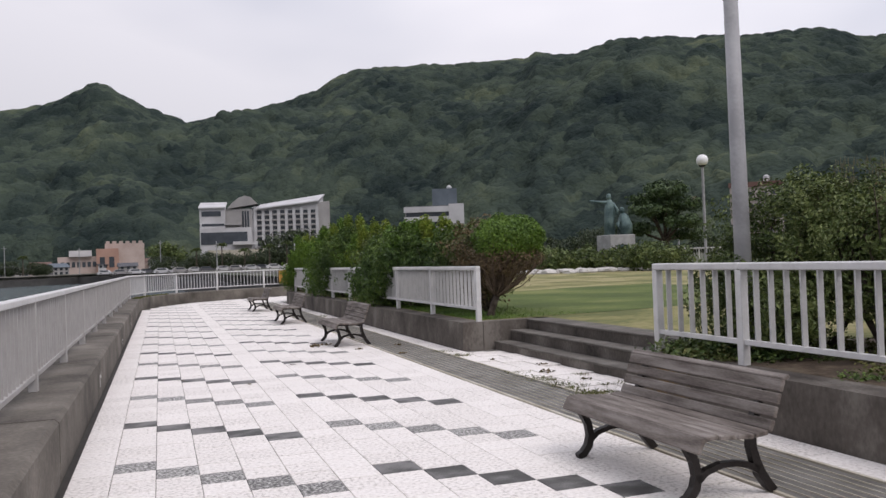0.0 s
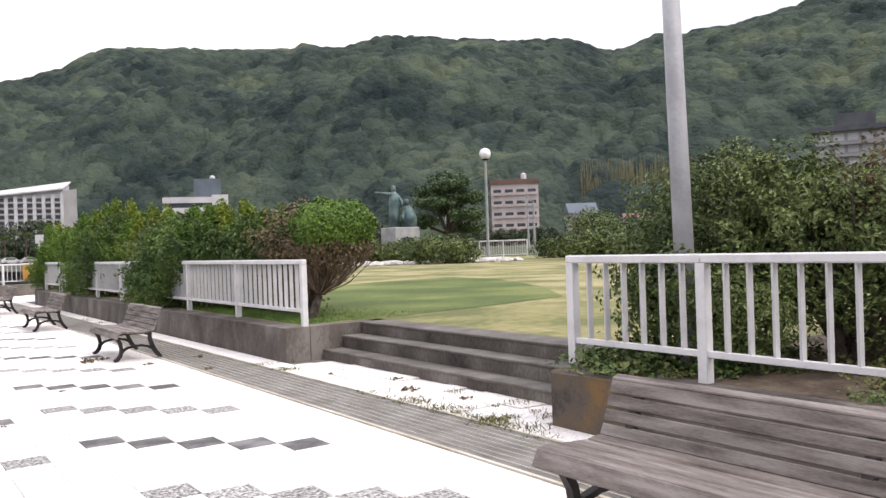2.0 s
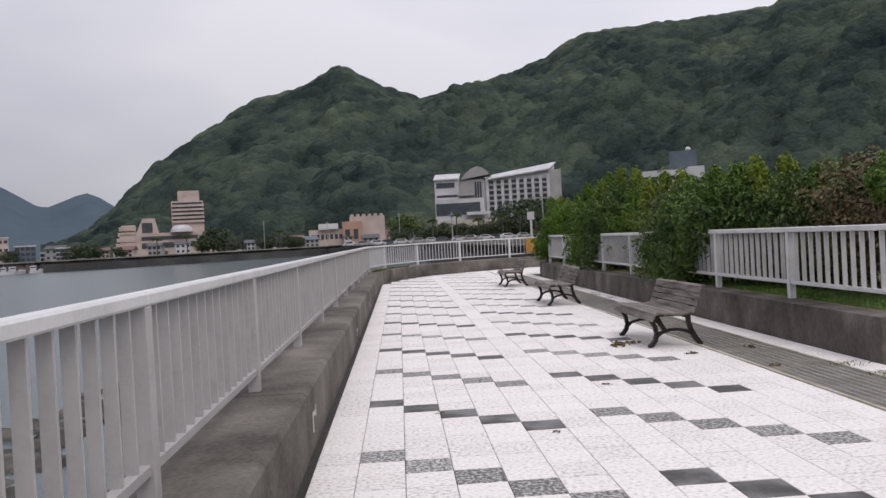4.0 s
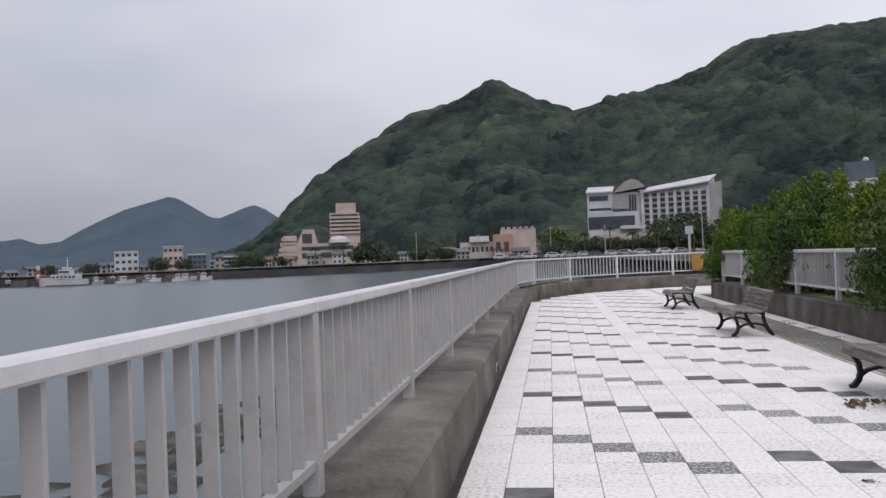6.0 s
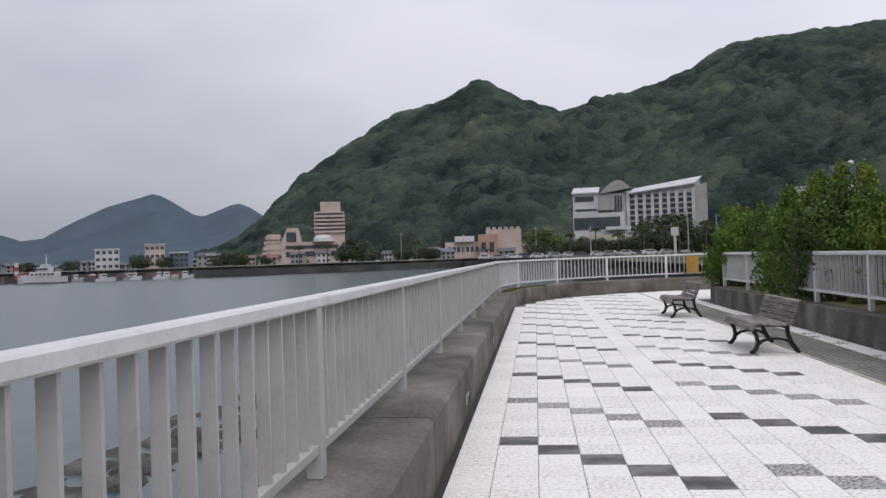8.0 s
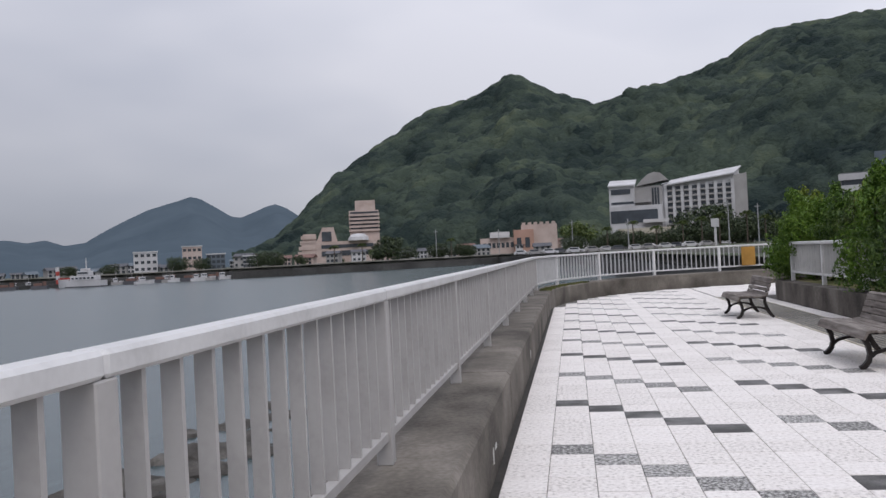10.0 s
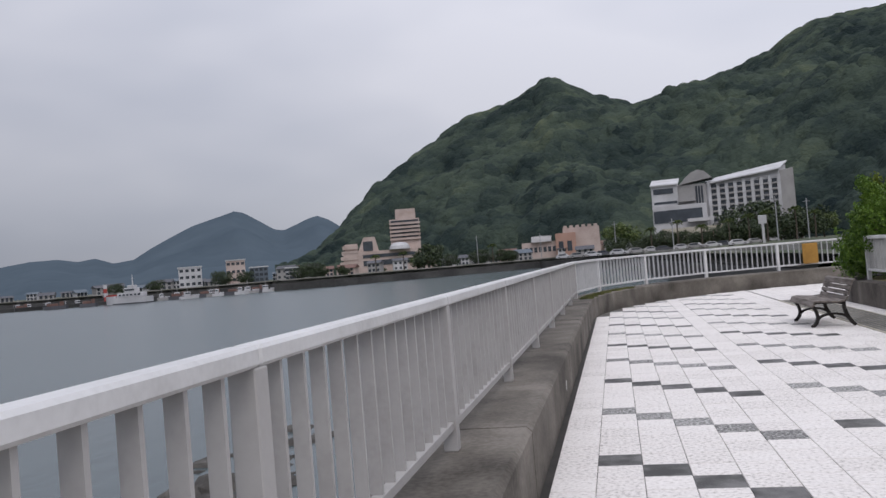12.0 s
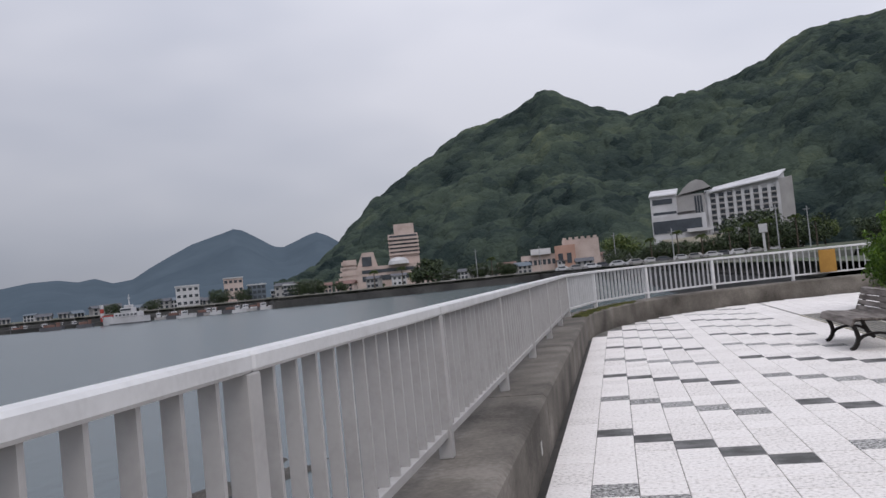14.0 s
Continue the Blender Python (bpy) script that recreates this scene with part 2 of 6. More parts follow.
def forest_material(name, colours, cell):
    """Tree crowns of one tone each, with leafy grain and a crown-shaped bump."""
    m = bpy.data.materials.new(name)
    m.use_nodes = True
    n, l = m.node_tree.nodes, m.node_tree.links
    b = n["Principled BSDF"]
    geo, warp, vor, sub, tone, grain, ramp = n.new("ShaderNodeNewGeometry"), n.new("ShaderNodeTexNoise"), n.new("ShaderNodeTexVoronoi"), n.new("ShaderNodeTexVoronoi"), n.new("ShaderNodeTexNoise"), n.new("ShaderNodeTexNoise"), n.new("ShaderNodeValToRGB")
    warp.inputs["Scale"].default_value = 0.2
    bend = n.new("ShaderNodeVectorMath")
    bend.operation = "MULTIPLY_ADD"
    bend.inputs[1].default_value = (7, 7, 7)
    l.new(geo.outputs["Position"], warp.inputs["Vector"])
    l.new(warp.outputs["Color"], bend.inputs[0])
    l.new(geo.outputs["Position"], bend.inputs[2])
    vor.inputs["Scale"].default_value, sub.inputs["Scale"].default_value = 1 / cell, 4.2 / cell
    l.new(bend.outputs["Vector"], vor.inputs["Vector"])
    l.new(bend.outputs["Vector"], sub.inputs["Vector"])
    tone.inputs["Scale"].default_value, tone.inputs["Detail"].default_value = 0.016, 5.0
    grain.inputs["Scale"].default_value, grain.inputs["Detail"].default_value = 0.55, 5.0
    for t in (tone, grain):
        l.new(geo.outputs["Position"], t.inputs["Vector"])
    sep = n.new("ShaderNodeSeparateColor")
    l.new(vor.outputs["Color"], sep.inputs["Color"])
    soften = n.new("ShaderNodeMath")
    soften.operation = "MULTIPLY"
    soften.inputs[1].default_value = 0.55
    l.new(sep.outputs["Red"], soften.inputs[0])
    total = soften.outputs[0]
    for src, k in ((tone.outputs["Fac"], 2.6), (grain.outputs["Fac"], 0.7)):
        ma = n.new("ShaderNodeMath")
        ma.operation = "MULTIPLY_ADD"
        ma.inputs[1].default_value = k
        l.new(src, ma.inputs[0])
        l.new(total, ma.inputs[2])
        total = ma.outputs[0]
    scale = n.new("ShaderNodeMath")
    scale.operation = "MULTIPLY"
    scale.inputs[1].default_value = 0.255
    l.new(total, scale.inputs[0])
    el = ramp.color_ramp.elements
    while len(el) < len(colours):
        el.new(0.5)
    for i, c in enumerate(colours):
        el[i].position, el[i].color = 0.28 + 0.42 * i / (len(colours) - 1), (*c, 1)
    l.new(scale.outputs[0], ramp.inputs["Fac"])
    l.new(ramp.outputs["Color"], b.inputs["Base Color"])
    b.inputs["Roughness"].default_value, b.inputs["Specular IOR Level"].default_value = 0.95, 0.05
    high = n.new("ShaderNodeMath")
    high.operation = "MULTIPLY_ADD"
    high.inputs[1].default_value = 0.3
    l.new(sub.outputs["Distance"], high.inputs[0])
    l.new(vor.outputs["Distance"], high.inputs[2])
    bump = n.new("ShaderNodeBump")
    bump.invert = True
    bump.inputs["Strength"].default_value, bump.inputs["Distance"].default_value = 0.45, cell * 0.6
    l.new(high.outputs[0], bump.inputs["Height"])
    l.new(bump.outputs["Normal"], b.inputs["Normal"])
    return m


M_FOREST = forest_material("forest_canopy", [(0.010, 0.017, 0.018), (0.027, 0.039, 0.034), (0.053, 0.070, 0.052), (0.090, 0.106, 0.064)], 13.0)


def leaf_material(name, colours, rough=0.5):
    return material(name, colours, rough, 1.2, 8, 0, spread=0.26, per_island=0.42, spec=0.3)


M_LEAF_GREEN = leaf_material("bright_leaves", [(0.04, 0.085, 0.012), (0.085, 0.16, 0.02), (0.14, 0.23, 0.03)])
M_LEAF_DARK = leaf_material("dark_leaves", [(0.028, 0.048, 0.013), (0.075, 0.11, 0.028), (0.15, 0.182, 0.058)])
# far crowns: their shade is put into a darker leaf colour
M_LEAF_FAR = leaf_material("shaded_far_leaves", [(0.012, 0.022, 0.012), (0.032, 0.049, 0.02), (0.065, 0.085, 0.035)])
M_LEAF_DEEP = leaf_material("deep_green_leaves", [(0.028, 0.056, 0.014), (0.07, 0.125, 0.028), (0.135, 0.20, 0.045)])
M_LEAF_BROWN = leaf_material("browned_leaves", [(0.055, 0.048, 0.02), (0.115, 0.083, 0.038), (0.165, 0.115, 0.06)])
M_LEAF_PINE = leaf_material("pine_needles", [(0.02, 0.04, 0.014), (0.045, 0.078, 0.026), (0.08, 0.12, 0.04)])
M_LEAF_IRIS = leaf_material("iris_blades", [(0.06, 0.14, 0.02), (0.10, 0.21, 0.035), (0.16, 0.28, 0.06)])
M_LEAF_YELLOW = leaf_material("yellow_green_leaves", [(0.08, 0.13, 0.015), (0.15, 0.21, 0.025), (0.24, 0.28, 0.04)])


# ---------------------------------------------------------------- mesh helpers
def link_mesh(name, bm, mat, smooth=False):
    me = bpy.data.meshes.new(name)
    bm.to_mesh(me)
    bm.free()
    if smooth:
        me.polygons.foreach_set("use_smooth", [True] * len(me.polygons))
    me.materials.append(mat)
    return me


def part(name, bm, mat, parent=None, label="", smooth=False, kind=""):
    ob = new(name, link_mesh(name, bm, mat, smooth))
    ob.parent = parent
    return tagged(ob, label, kind=kind)


def thing(name, m, label, category, group="", kind=""):
    ob = new(name)
    ob.empty_display_size = 0.1
    ob.matrix_basis = m
    return tagged(ob, label, category, group, kind)


def box(bm, x0, x1, y0, y1, z0, z1, bev=0.0):
    vs = [bm.verts.new(p) for p in ((x0, y0, z0), (x1, y0, z0), (x1, y1, z0), (x0, y1, z0), (x0, y0, z1), (x1, y0, z1), (x1, y1, z1), (x0, y1, z1))]
    fs = [bm.faces.new([vs[i] for i in q]) for q in ((3, 2, 1, 0), (4, 5, 6, 7), (0, 1, 5, 4), (1, 2, 6, 5), (2, 3, 7, 6), (3, 0, 4, 7))]
    if bev:
        es = list({e for f in fs for e in f.edges})
        bmesh.ops.bevel(bm, geom=es, offset=bev, segments=1, affect="EDGES")
    return bm


def boxed(x0, x1, y0, y1, z0, z1, bev=0.0):
    return box(bmesh.new(), x0, x1, y0, y1, z0, z1, bev)


def tube(bm, points, radii, seg=8, cap=True):
    """A tapered tube along points."""
    rings = []
    n = len(points)
    pts = [Vector(p) for p in points]
    for i in range(n):
        d = (pts[min(i + 1, n - 1)] - pts[max(i - 1, 0)]).normalized()
        a = d.orthogonal().normalized() if abs(d.z) < 0.95 else Vector((1, 0, 0))
        a = (a - d * a.dot(d)).normalized()
        b = d.cross(a)
        r = radii[i] if isinstance(radii, (list, tuple)) else radii
        rings.append([bm.verts.new(pts[i] + (a * math.cos(2 * math.pi * k / seg) + b * math.sin(2 * math.pi * k / seg)) * r) for k in range(seg)])
    for i in range(n - 1):
        for k in range(seg):
            bm.faces.new((rings[i][k], rings[i][(k + 1) % seg], rings[i + 1][(k + 1) % seg], rings[i + 1][k]))
    if cap:
        bm.faces.new(rings[0][::-1])
        bm.faces.new(rings[-1])
    return bm


def prism(bm, outline, z0, z1):
    """An upright prism over a plan outline (counter-clockwise)."""
    lo, hi = [bm.verts.new((x, y, z0)) for x, y in outline], [bm.verts.new((x, y, z1)) for x, y in outline]
    n = len(outline)
    for i in range(n):
        bm.faces.new((lo[i], lo[(i + 1) % n], hi[(i + 1) % n], hi[i]))
    bm.faces.new(hi)
    bm.faces.new(lo[::-1])
    return bm


def arrays_mesh(name, verts, faces, mat, smooth=False):
    me = bpy.data.meshes.new(name)
    me.from_pydata(verts, [], faces)
    me.materials.append(mat)
    if smooth:
        me.polygons.foreach_set("use_smooth", [True] * len(me.polygons))
    return me


def leaves_mesh(name, centres, normals, rng, size, mat, aspect=0.45, droop=0.3):
    """Many small bent leaves, each of two triangles over a middle fold."""
    n = len(centres)
    axis = rng.normal(size=(n, 3))
    axis -= normals * (axis * normals).sum(1, keepdims=True) * 0.8
    axis /= np.linalg.norm(axis, axis=1, keepdims=True) + 1e-9
    side = np.cross(axis, normals + rng.normal(size=(n, 3)) * 0.5)
    side /= np.linalg.norm(side, axis=1, keepdims=True) + 1e-9
    up = np.cross(side, axis)
    s = size * rng.uniform(0.6, 1.3, (n, 1))
    a, c = centres - axis * s * 0.5, centres + axis * s * 0.5 - up * s * droop
    b, d = centres + side * s * aspect + up * s * 0.08, centres - side * s * aspect + up * s * 0.08
    v = np.stack([a, b, c, d], 1).reshape(-1, 3)
    i = np.arange(n)[:, None] * 4
    f = np.concatenate([i + [0, 1, 2], i + [0, 2, 3]])
    return arrays_mesh(name, v.tolist(), f.tolist(), mat)


def clumps(rng, boxes, count, fill=0.4, rough=0.3):
    """Points and outward normals on the uneven shells of overlapping ellipsoids (x, y, z, rx, ry, rz)."""
    pts, nor = [], []
    area = np.array([b[3] * b[4] + b[4] * b[5] + b[3] * b[5] for b in boxes])
    for b, share in zip(boxes, area / area.sum()):
        n = int(count * share)
        d = rng.normal(size=(n, 3))
        d /= np.linalg.norm(d, axis=1, keepdims=True)
        lump = 1 + rough * np.sin(d[:, 0] * 5 + b[0] * 7) * np.sin(d[:, 1] * 6 + b[1] * 5 + 1) + rough * 0.6 * np.sin(d[:, 2] * 9 + d[:, 0] * 8 + b[0])
        r = lump * (1 - fill * rng.random(n) ** 2)
        p = np.array(b[:3]) + d * r[:, None] * np.array(b[3:])
        keep = np.ones(n, bool)
        for o in boxes:
            if o is not b:
                keep &= (((p - np.array(o[:3])) / np.array(o[3:])) ** 2).sum(1) > 0.5
        pts.append(p[keep])
        nor.append(d[keep])
    return np.concatenate(pts), np.concatenate(nor)


def shrub(name, at, lumps, count, leaf, mat, label, category="shrub", stems=7, group="", extra=None, stem_top=0.6, aspect=0.45):
    """A shrub: stems from the ground, and a crown of single leaves on uneven lumps."""
    rng = np.random.default_rng(int(abs(at[0] * 131 + at[1] * 717)) + count)
    top = thing(name, pose(*at), label, category, group)
    bm = bmesh.new()
    for k in range(stems):
        l = lumps[k % len(lumps)]
        ang = rng.uniform(0, 6.28)
        end = Vector((l[0] + l[3] * 0.55 * math.cos(ang), l[1] + l[4] * 0.55 * math.sin(ang), l[2] + l[5] * (stem_top - 0.4)))
        base = Vector((end.x * 0.12, end.y * 0.12 + (l[1] * 0.6 if len(lumps) > 3 else 0), -0.02))
        mid = base.lerp(end, 0.5) + Vector((rng.normal() * 0.06, rng.normal() * 0.06, -0.05))
        tube(bm, [base, mid, end], [0.035, 0.024, 0.01], 6)
        for _ in range(3):
            tip = end + Vector((rng.normal() * l[3] * 0.3, rng.normal() * l[4] * 0.3, abs(rng.normal()) * l[5] * 0.3))
            tube(bm, [mid, mid.lerp(tip, 0.5), tip], [0.014, 0.01, 0.004], 5)
    part("stem", bm, M_BARK, top)
    p, nrm = clumps(rng, lumps, count)
    crown = new("crown", leaves_mesh("crown", p, nrm, rng, leaf, mat, aspect))
    crown.parent = top
    if extra:
        for sub, (lumps2, count2, mat2) in extra.items():
            p, nrm = clumps(rng, lumps2, count2)
            o = new(sub, leaves_mesh(sub, p, nrm, rng, leaf, mat2, aspect))
            o.parent = top
    return top


# ---------------------------------------------------------------- ground, sea, hills
SEA_Z = -3.5
TW, TL = 0.3, 0.3027          # paver pitch across and along
KERB_X, WALL_X = -0.34, 4.95
GROUND = 0.40


def from_eye(az, dist, y0=0.0):
    """Plan place at an azimuth (degrees, clockwise from +y) and distance from a point y0 along the walk."""
    return 0.3 + dist * math.sin(radians(az)), y0 + dist * math.cos(radians(az))


def ears(outline):
    """Triangles of a plan outline, by clipping ears."""
    area = sum(a[0] * b[1] - b[0] * a[1] for a, b in zip(outline, outline[1:] + outline[:1]))
    idx = list(range(len(outline))) if area > 0 else list(range(len(outline)))[::-1]
    tris = []

    def turn(a, b, c):
        return (b[0] - a[0]) * (c[1] - a[1]) - (b[1] - a[1]) * (c[0] - a[0])

    while len(idx) > 3:
        for k in range(len(idx)):
            i, j, l = idx[k - 1], idx[k], idx[(k + 1) % len(idx)]
            a, b, c = outline[i], outline[j], outline[l]
            if turn(a, b, c) <= 1e-9:
                continue
            if any(turn(a, b, outline[q]) >= 0 and turn(b, c, outline[q]) >= 0 and turn(c, a, outline[q]) >= 0 for q in idx if q not in (i, j, l)):
                continue
            tris.append((i, j, l))
            idx.pop(k)
            break
        else:
            break
    return tris + [tuple(idx)]


def sheet(name, outline, z, mat):
    return new(name, arrays_mesh(name, [(x, y, z) for x, y in outline], ears(outline), mat))


sea = tagged(new("water", arrays_mesh("water", [(-4500, -3000, SEA_Z), (4500, -3000, SEA_Z), (4500, 4600, SEA_Z), (-4500, 4600, SEA_Z)], [(0, 1, 2, 3)], M_SEA)), "calm grey-blue bay water", "water", kind="structure")

COAST = [from_eye(a, d) for a, d in ((-2, 345), (-5, 385), (-11, 360), (-17.4, 345), (-19, 335), (-22.9, 340), (-23.3, 356), (-28, 352), (-34.5, 375), (-42, 450), (-70, 900))]
outline = [(5.25, -900), (5.25, -3.2), (6.25, -3.2), (6.25, 2.05), (5.25, 2.05), (5.25, 22.0), (6.3, 23.9), (8.5, 24.9), (10.6, 25.2), (10.6, 30.4), (11, 34), (11.5, 60), (6, 200)] + COAST + [(-2500, 400), (-2500, 4300), (4300, 4300), (4300, -900)]
tagged(sheet("ground", outline, GROUND, M_LAND), "rough grassy coastal ground", "ground", kind="structure")

run = [Vector((x, y, 0)) for x, y in [(11.5, 60), (6, 200)] + COAST]
out = []
for i, p in enumerate(run):
    d = (run[min(i + 1, len(run) - 1)] - run[max(i - 1, 0)]).normalized()
    out.append(-d.cross(Vector((0, 0, 1))))
for i in range(len(run) - 1):
    for profile, mat, lab in ((((1.0, SEA_Z - 1), (0.3, -0.75), (-1.2, -0.7)), M_SEAWALL, "dark weathered concrete seawall along the bay"), (((-1.2, -0.7), (-3.0, 0.3), (-3.2, 0.8), (-3.8, 0.8), (-4.2, 0.0)), M_BANK, "pale grassy bank and parapet above the seawall")):
        bm = bmesh.new()
        rows = [[bm.verts.new(run[j] + out[j] * o + Vector((0, 0, z))) for o, z in profile] for j in (i, i + 1)]
        for k in range(len(profile) - 1):
            bm.faces.new((rows[0][k], rows[1][k], rows[1][k + 1], rows[0][k + 1]))
        tagged(part("seawall", bm, mat), lab, "seawall", kind="structure")

SKYLINE = [(-23, 0.0), (-20.8, 1.0), (-18.25, 3.3), (-15.9, 5.7), (-11.6, 8.3), (-9.6, 9.6), (-6.45, 10.35), (-4.6, 11.2), (-4.0, 11.65), (-3.4, 11.82), (-2.7, 11.6), (-2.0, 11.15), (-0.6, 10.4), (2, 9.5), (6.0, 10.2), (9.0, 10.95), (10.7, 11.5), (12, 12.35), (13.6, 12.95),
           (19.7, 13.0), (25.2, 13.2), (26, 13.7), (28, 13.2), (32.6, 13.6), (37, 13.5), (43.5, 13.1), (47.4, 12.2), (50, 13.0), (57, 13.2), (60, 13.8), (66.5, 14.3), (71.8, 13.9), (76.2, 12.4), (80, 11.2), (110, 10)]


def hash2(i, j, k):
    v = np.sin(i * 127.1 + j * 311.7 + k * 74.7) * 43758.5453
    return v - np.floor(v)


def canopy(x, y, cell, height):
    """Rounded tree crowns over a jittered grid."""
    gi, gj = np.floor(x / cell), np.floor(y / cell)
    out = np.zeros_like(x)
    for di in (-1, 0, 1):
        for dj in (-1, 0, 1):
            i, j = gi + di, gj + dj
            cx, cy = (i + 0.15 + 0.7 * hash2(i, j, 1)) * cell, (j + 0.15 + 0.7 * hash2(i, j, 2)) * cell
            r = cell * (0.46 + 0.30 * hash2(i, j, 3))
            q = 1 - ((x - cx) ** 2 + (y - cy) ** 2) / (r * r)
            out = np.maximum(out, np.sqrt(np.maximum(q, 0)) * height * (0.55 + 0.45 * hash2(i, j, 4)))
    return out


def hill_mesh(name, skyline, az0, az1, step, foot, ridge, rows, mat, crown, base=0.0, power=0.85, lift=0.0):
    az = np.arange(az0, az1, step)
    el = np.interp(az, [s[0] for s in skyline], [s[1] + lift for s in skyline])
    near, far = foot(az), ridge(az)
    s = np.concatenate([np.linspace(0, 1, rows), [1.06, 1.2, 1.5]])
    A, S = np.meshgrid(az, s, indexing="ij")
    D = near[:, None] + (far - near)[:, None] * S
    top = np.tan(np.radians(el))[:, None] * far[:, None]
    X, Y = 0.3 + D * np.sin(np.radians(A)), D * np.cos(np.radians(A))
    wob = 0.10 * np.sin(X * 0.013 + 1.0) * np.sin(Y * 0.011) + 0.06 * np.sin(X * 0.021 + Y * 0.017) + 0.05 * np.sin(Y * 0.034 - X * 0.012 + 2)
    shape = np.where(S <= 1, np.clip(S, 0, 1) ** power + wob * S * (1 - np.clip(S, 0, 1)) * 3, np.maximum(0, 1 - (S - 1) * 2.0))
    Z = base + np.maximum(top, 0.0) * shape
    if crown:
        Z = Z + (canopy(X, Y, 12.0, crown) + canopy(X * 0.8 - Y * 0.6, X * 0.6 + Y * 0.8, 19.0, crown * 0.9) + canopy(X * 0.6 + Y * 0.8, Y * 0.6 - X * 0.8, 42.0, crown * 1.5)) * (1 - 0.6 * np.clip(S, 0, 1) ** 5) * np.clip(S * 30, 0, 1)
    na, ns = A.shape
    v = np.stack([X, Y, Z], -1).reshape(-1, 3)
    idx = np.arange(na * ns).reshape(na, ns)
    f = np.stack([idx[:-1, :-1], idx[:-1, 1:], idx[1:, 1:], idx[1:, :-1]], -1).reshape(-1, 4)
    return arrays_mesh(name, v.tolist(), f[:, ::-1].tolist(), mat, True)


def hill_foot(az):
    return np.interp(az, [-23, -19, -12, 0, 12, 22, 38, 60, 110], [560, 560, 560, 470, 470, 400, 330, 340, 380])


def hill_ridge(az):
    return np.interp(az, [-23, -12, 0, 20, 40, 60, 110], [640, 900, 1050, 950, 850, 850, 900])


tagged(new("forested_hill", hill_mesh("forested_hill", SKYLINE, -23, 108, 0.11, hill_foot, hill_ridge, 250, M_FOREST, 5.0, base=-3.0, lift=0.28)), "steep hills thick with dark green forest", "hills", kind="stuff")

FAR_LINE = [(-60, 1.4), (-44, 1.9), (-39.7, 2.15), (-38, 2.4), (-36.4, 2.42), (-35.3, 2.2), (-34.3, 2.35), (-33.2, 1.95), (-32.0, 2.1), (-30.9, 2.75), (-29.6, 3.4), (-28.2, 4.05), (-27.0, 4.4), (-26.2, 4.62), (-25.5, 4.85), (-24.9, 4.72), (-23.9, 4.1), (-22.9, 3.45), (-22.3, 3.36), (-21.3, 3.75), (-20.6, 4.05), (-20.0, 4.18), (-19.3, 3.9), (-18, 3.0), (-16, 2.0), (-10, 0.5)]
# distance haze is put into the grey-blue colour and a weak blue glow
M_HAZE = material("far_hills_painted_haze", [(0.038, 0.050, 0.060), (0.056, 0.071, 0.083)], 1.0, 0.004, 0.03, 0, spread=0.2, spec=0.0)
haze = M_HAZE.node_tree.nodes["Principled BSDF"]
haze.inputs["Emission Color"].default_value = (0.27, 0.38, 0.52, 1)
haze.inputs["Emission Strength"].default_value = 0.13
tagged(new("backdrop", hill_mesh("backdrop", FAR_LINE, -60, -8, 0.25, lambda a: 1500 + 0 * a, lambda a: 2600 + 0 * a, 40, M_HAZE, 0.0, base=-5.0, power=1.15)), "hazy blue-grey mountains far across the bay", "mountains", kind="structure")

# ---------------------------------------------------------------- promenade
BEND = [(-0.34, 21.6), (-0.22, 22.8), (0.12, 24.2), (0.75, 25.7), (1.7, 27.1), (2.9, 28.2), (4.4, 29.0), (6.4, 29.6), (8.4, 29.95), (10.6, 30.25)]
INNER = [(4.95, 21.6), (5.1, 22.4), (5.6, 23.2), (6.4, 23.9), (8.5, 24.6), (10.6, 25.1)]
DRAIN_END = 23.5

pavement = tagged(sheet("pavement", [(-0.42, -40), (5.3, -40), (5.3, -3.2), (6.3, -3.2), (6.3, 2.1), (5.3, 2.1), (5.3, 22), (6.6, 24.2), (10.7, 25.3)] + [(x - 0.08, y + 0.05) for x, y in BEND[::-1]], -0.012, M_BED), "promenade floor of white pavers with stepped rows of dark ones", "pavement", kind="structure")


def inside(x, y):
    """True where the promenade floor lies inside the curved kerb."""
    if y < 21.6:
        return True
    for (x0, y0), (x1, y1) in zip(BEND, BEND[1:]):
        if x0 <= x <= x1:
            return y < y0 + (y1 - y0) * (x - x0) / (x1 - x0)
    return x > BEND[0][0]


def dark_kind(col, row):
    """0 white, 1 dark, 2 pebbled: five-step stairs of dark pavers every six rows, two stairs abreast."""
    if 0 <= col <= 4:
        q = row + 1 + col
        return (2 if (q // 6) % 2 == 0 else 1) if q % 6 == 0 else 0
    if 6 <= col <= 10:
        q = row + 1 + 3 + (col - 6)
        return (1 if (q // 6) % 2 == 0 else 2) if q % 6 == 0 else 0
    return 0


def paver(bm, x0, x1, y0, y1, top):
    b = 0.003
    lo = [bm.verts.new(p) for p in ((x0, y0, -0.03), (x1, y0, -0.03), (x1, y1, -0.03), (x0, y1, -0.03))]
    mi = [bm.verts.new(p) for p in ((x0, y0, top - b), (x1, y0, top - b), (x1, y1, top - b), (x0, y1, top - b))]
    hi = [bm.verts.new(p) for p in ((x0 + b, y0 + b, top), (x1 - b, y0 + b, top), (x1 - b, y1 - b, top), (x0 + b, y1 - b, top))]
    for r, s in ((lo, mi), (mi, hi)):
        for i in range(4):
            bm.faces.new((r[i], r[(i + 1) % 4], s[(i + 1) % 4], s[i]))
    bm.faces.new(hi)


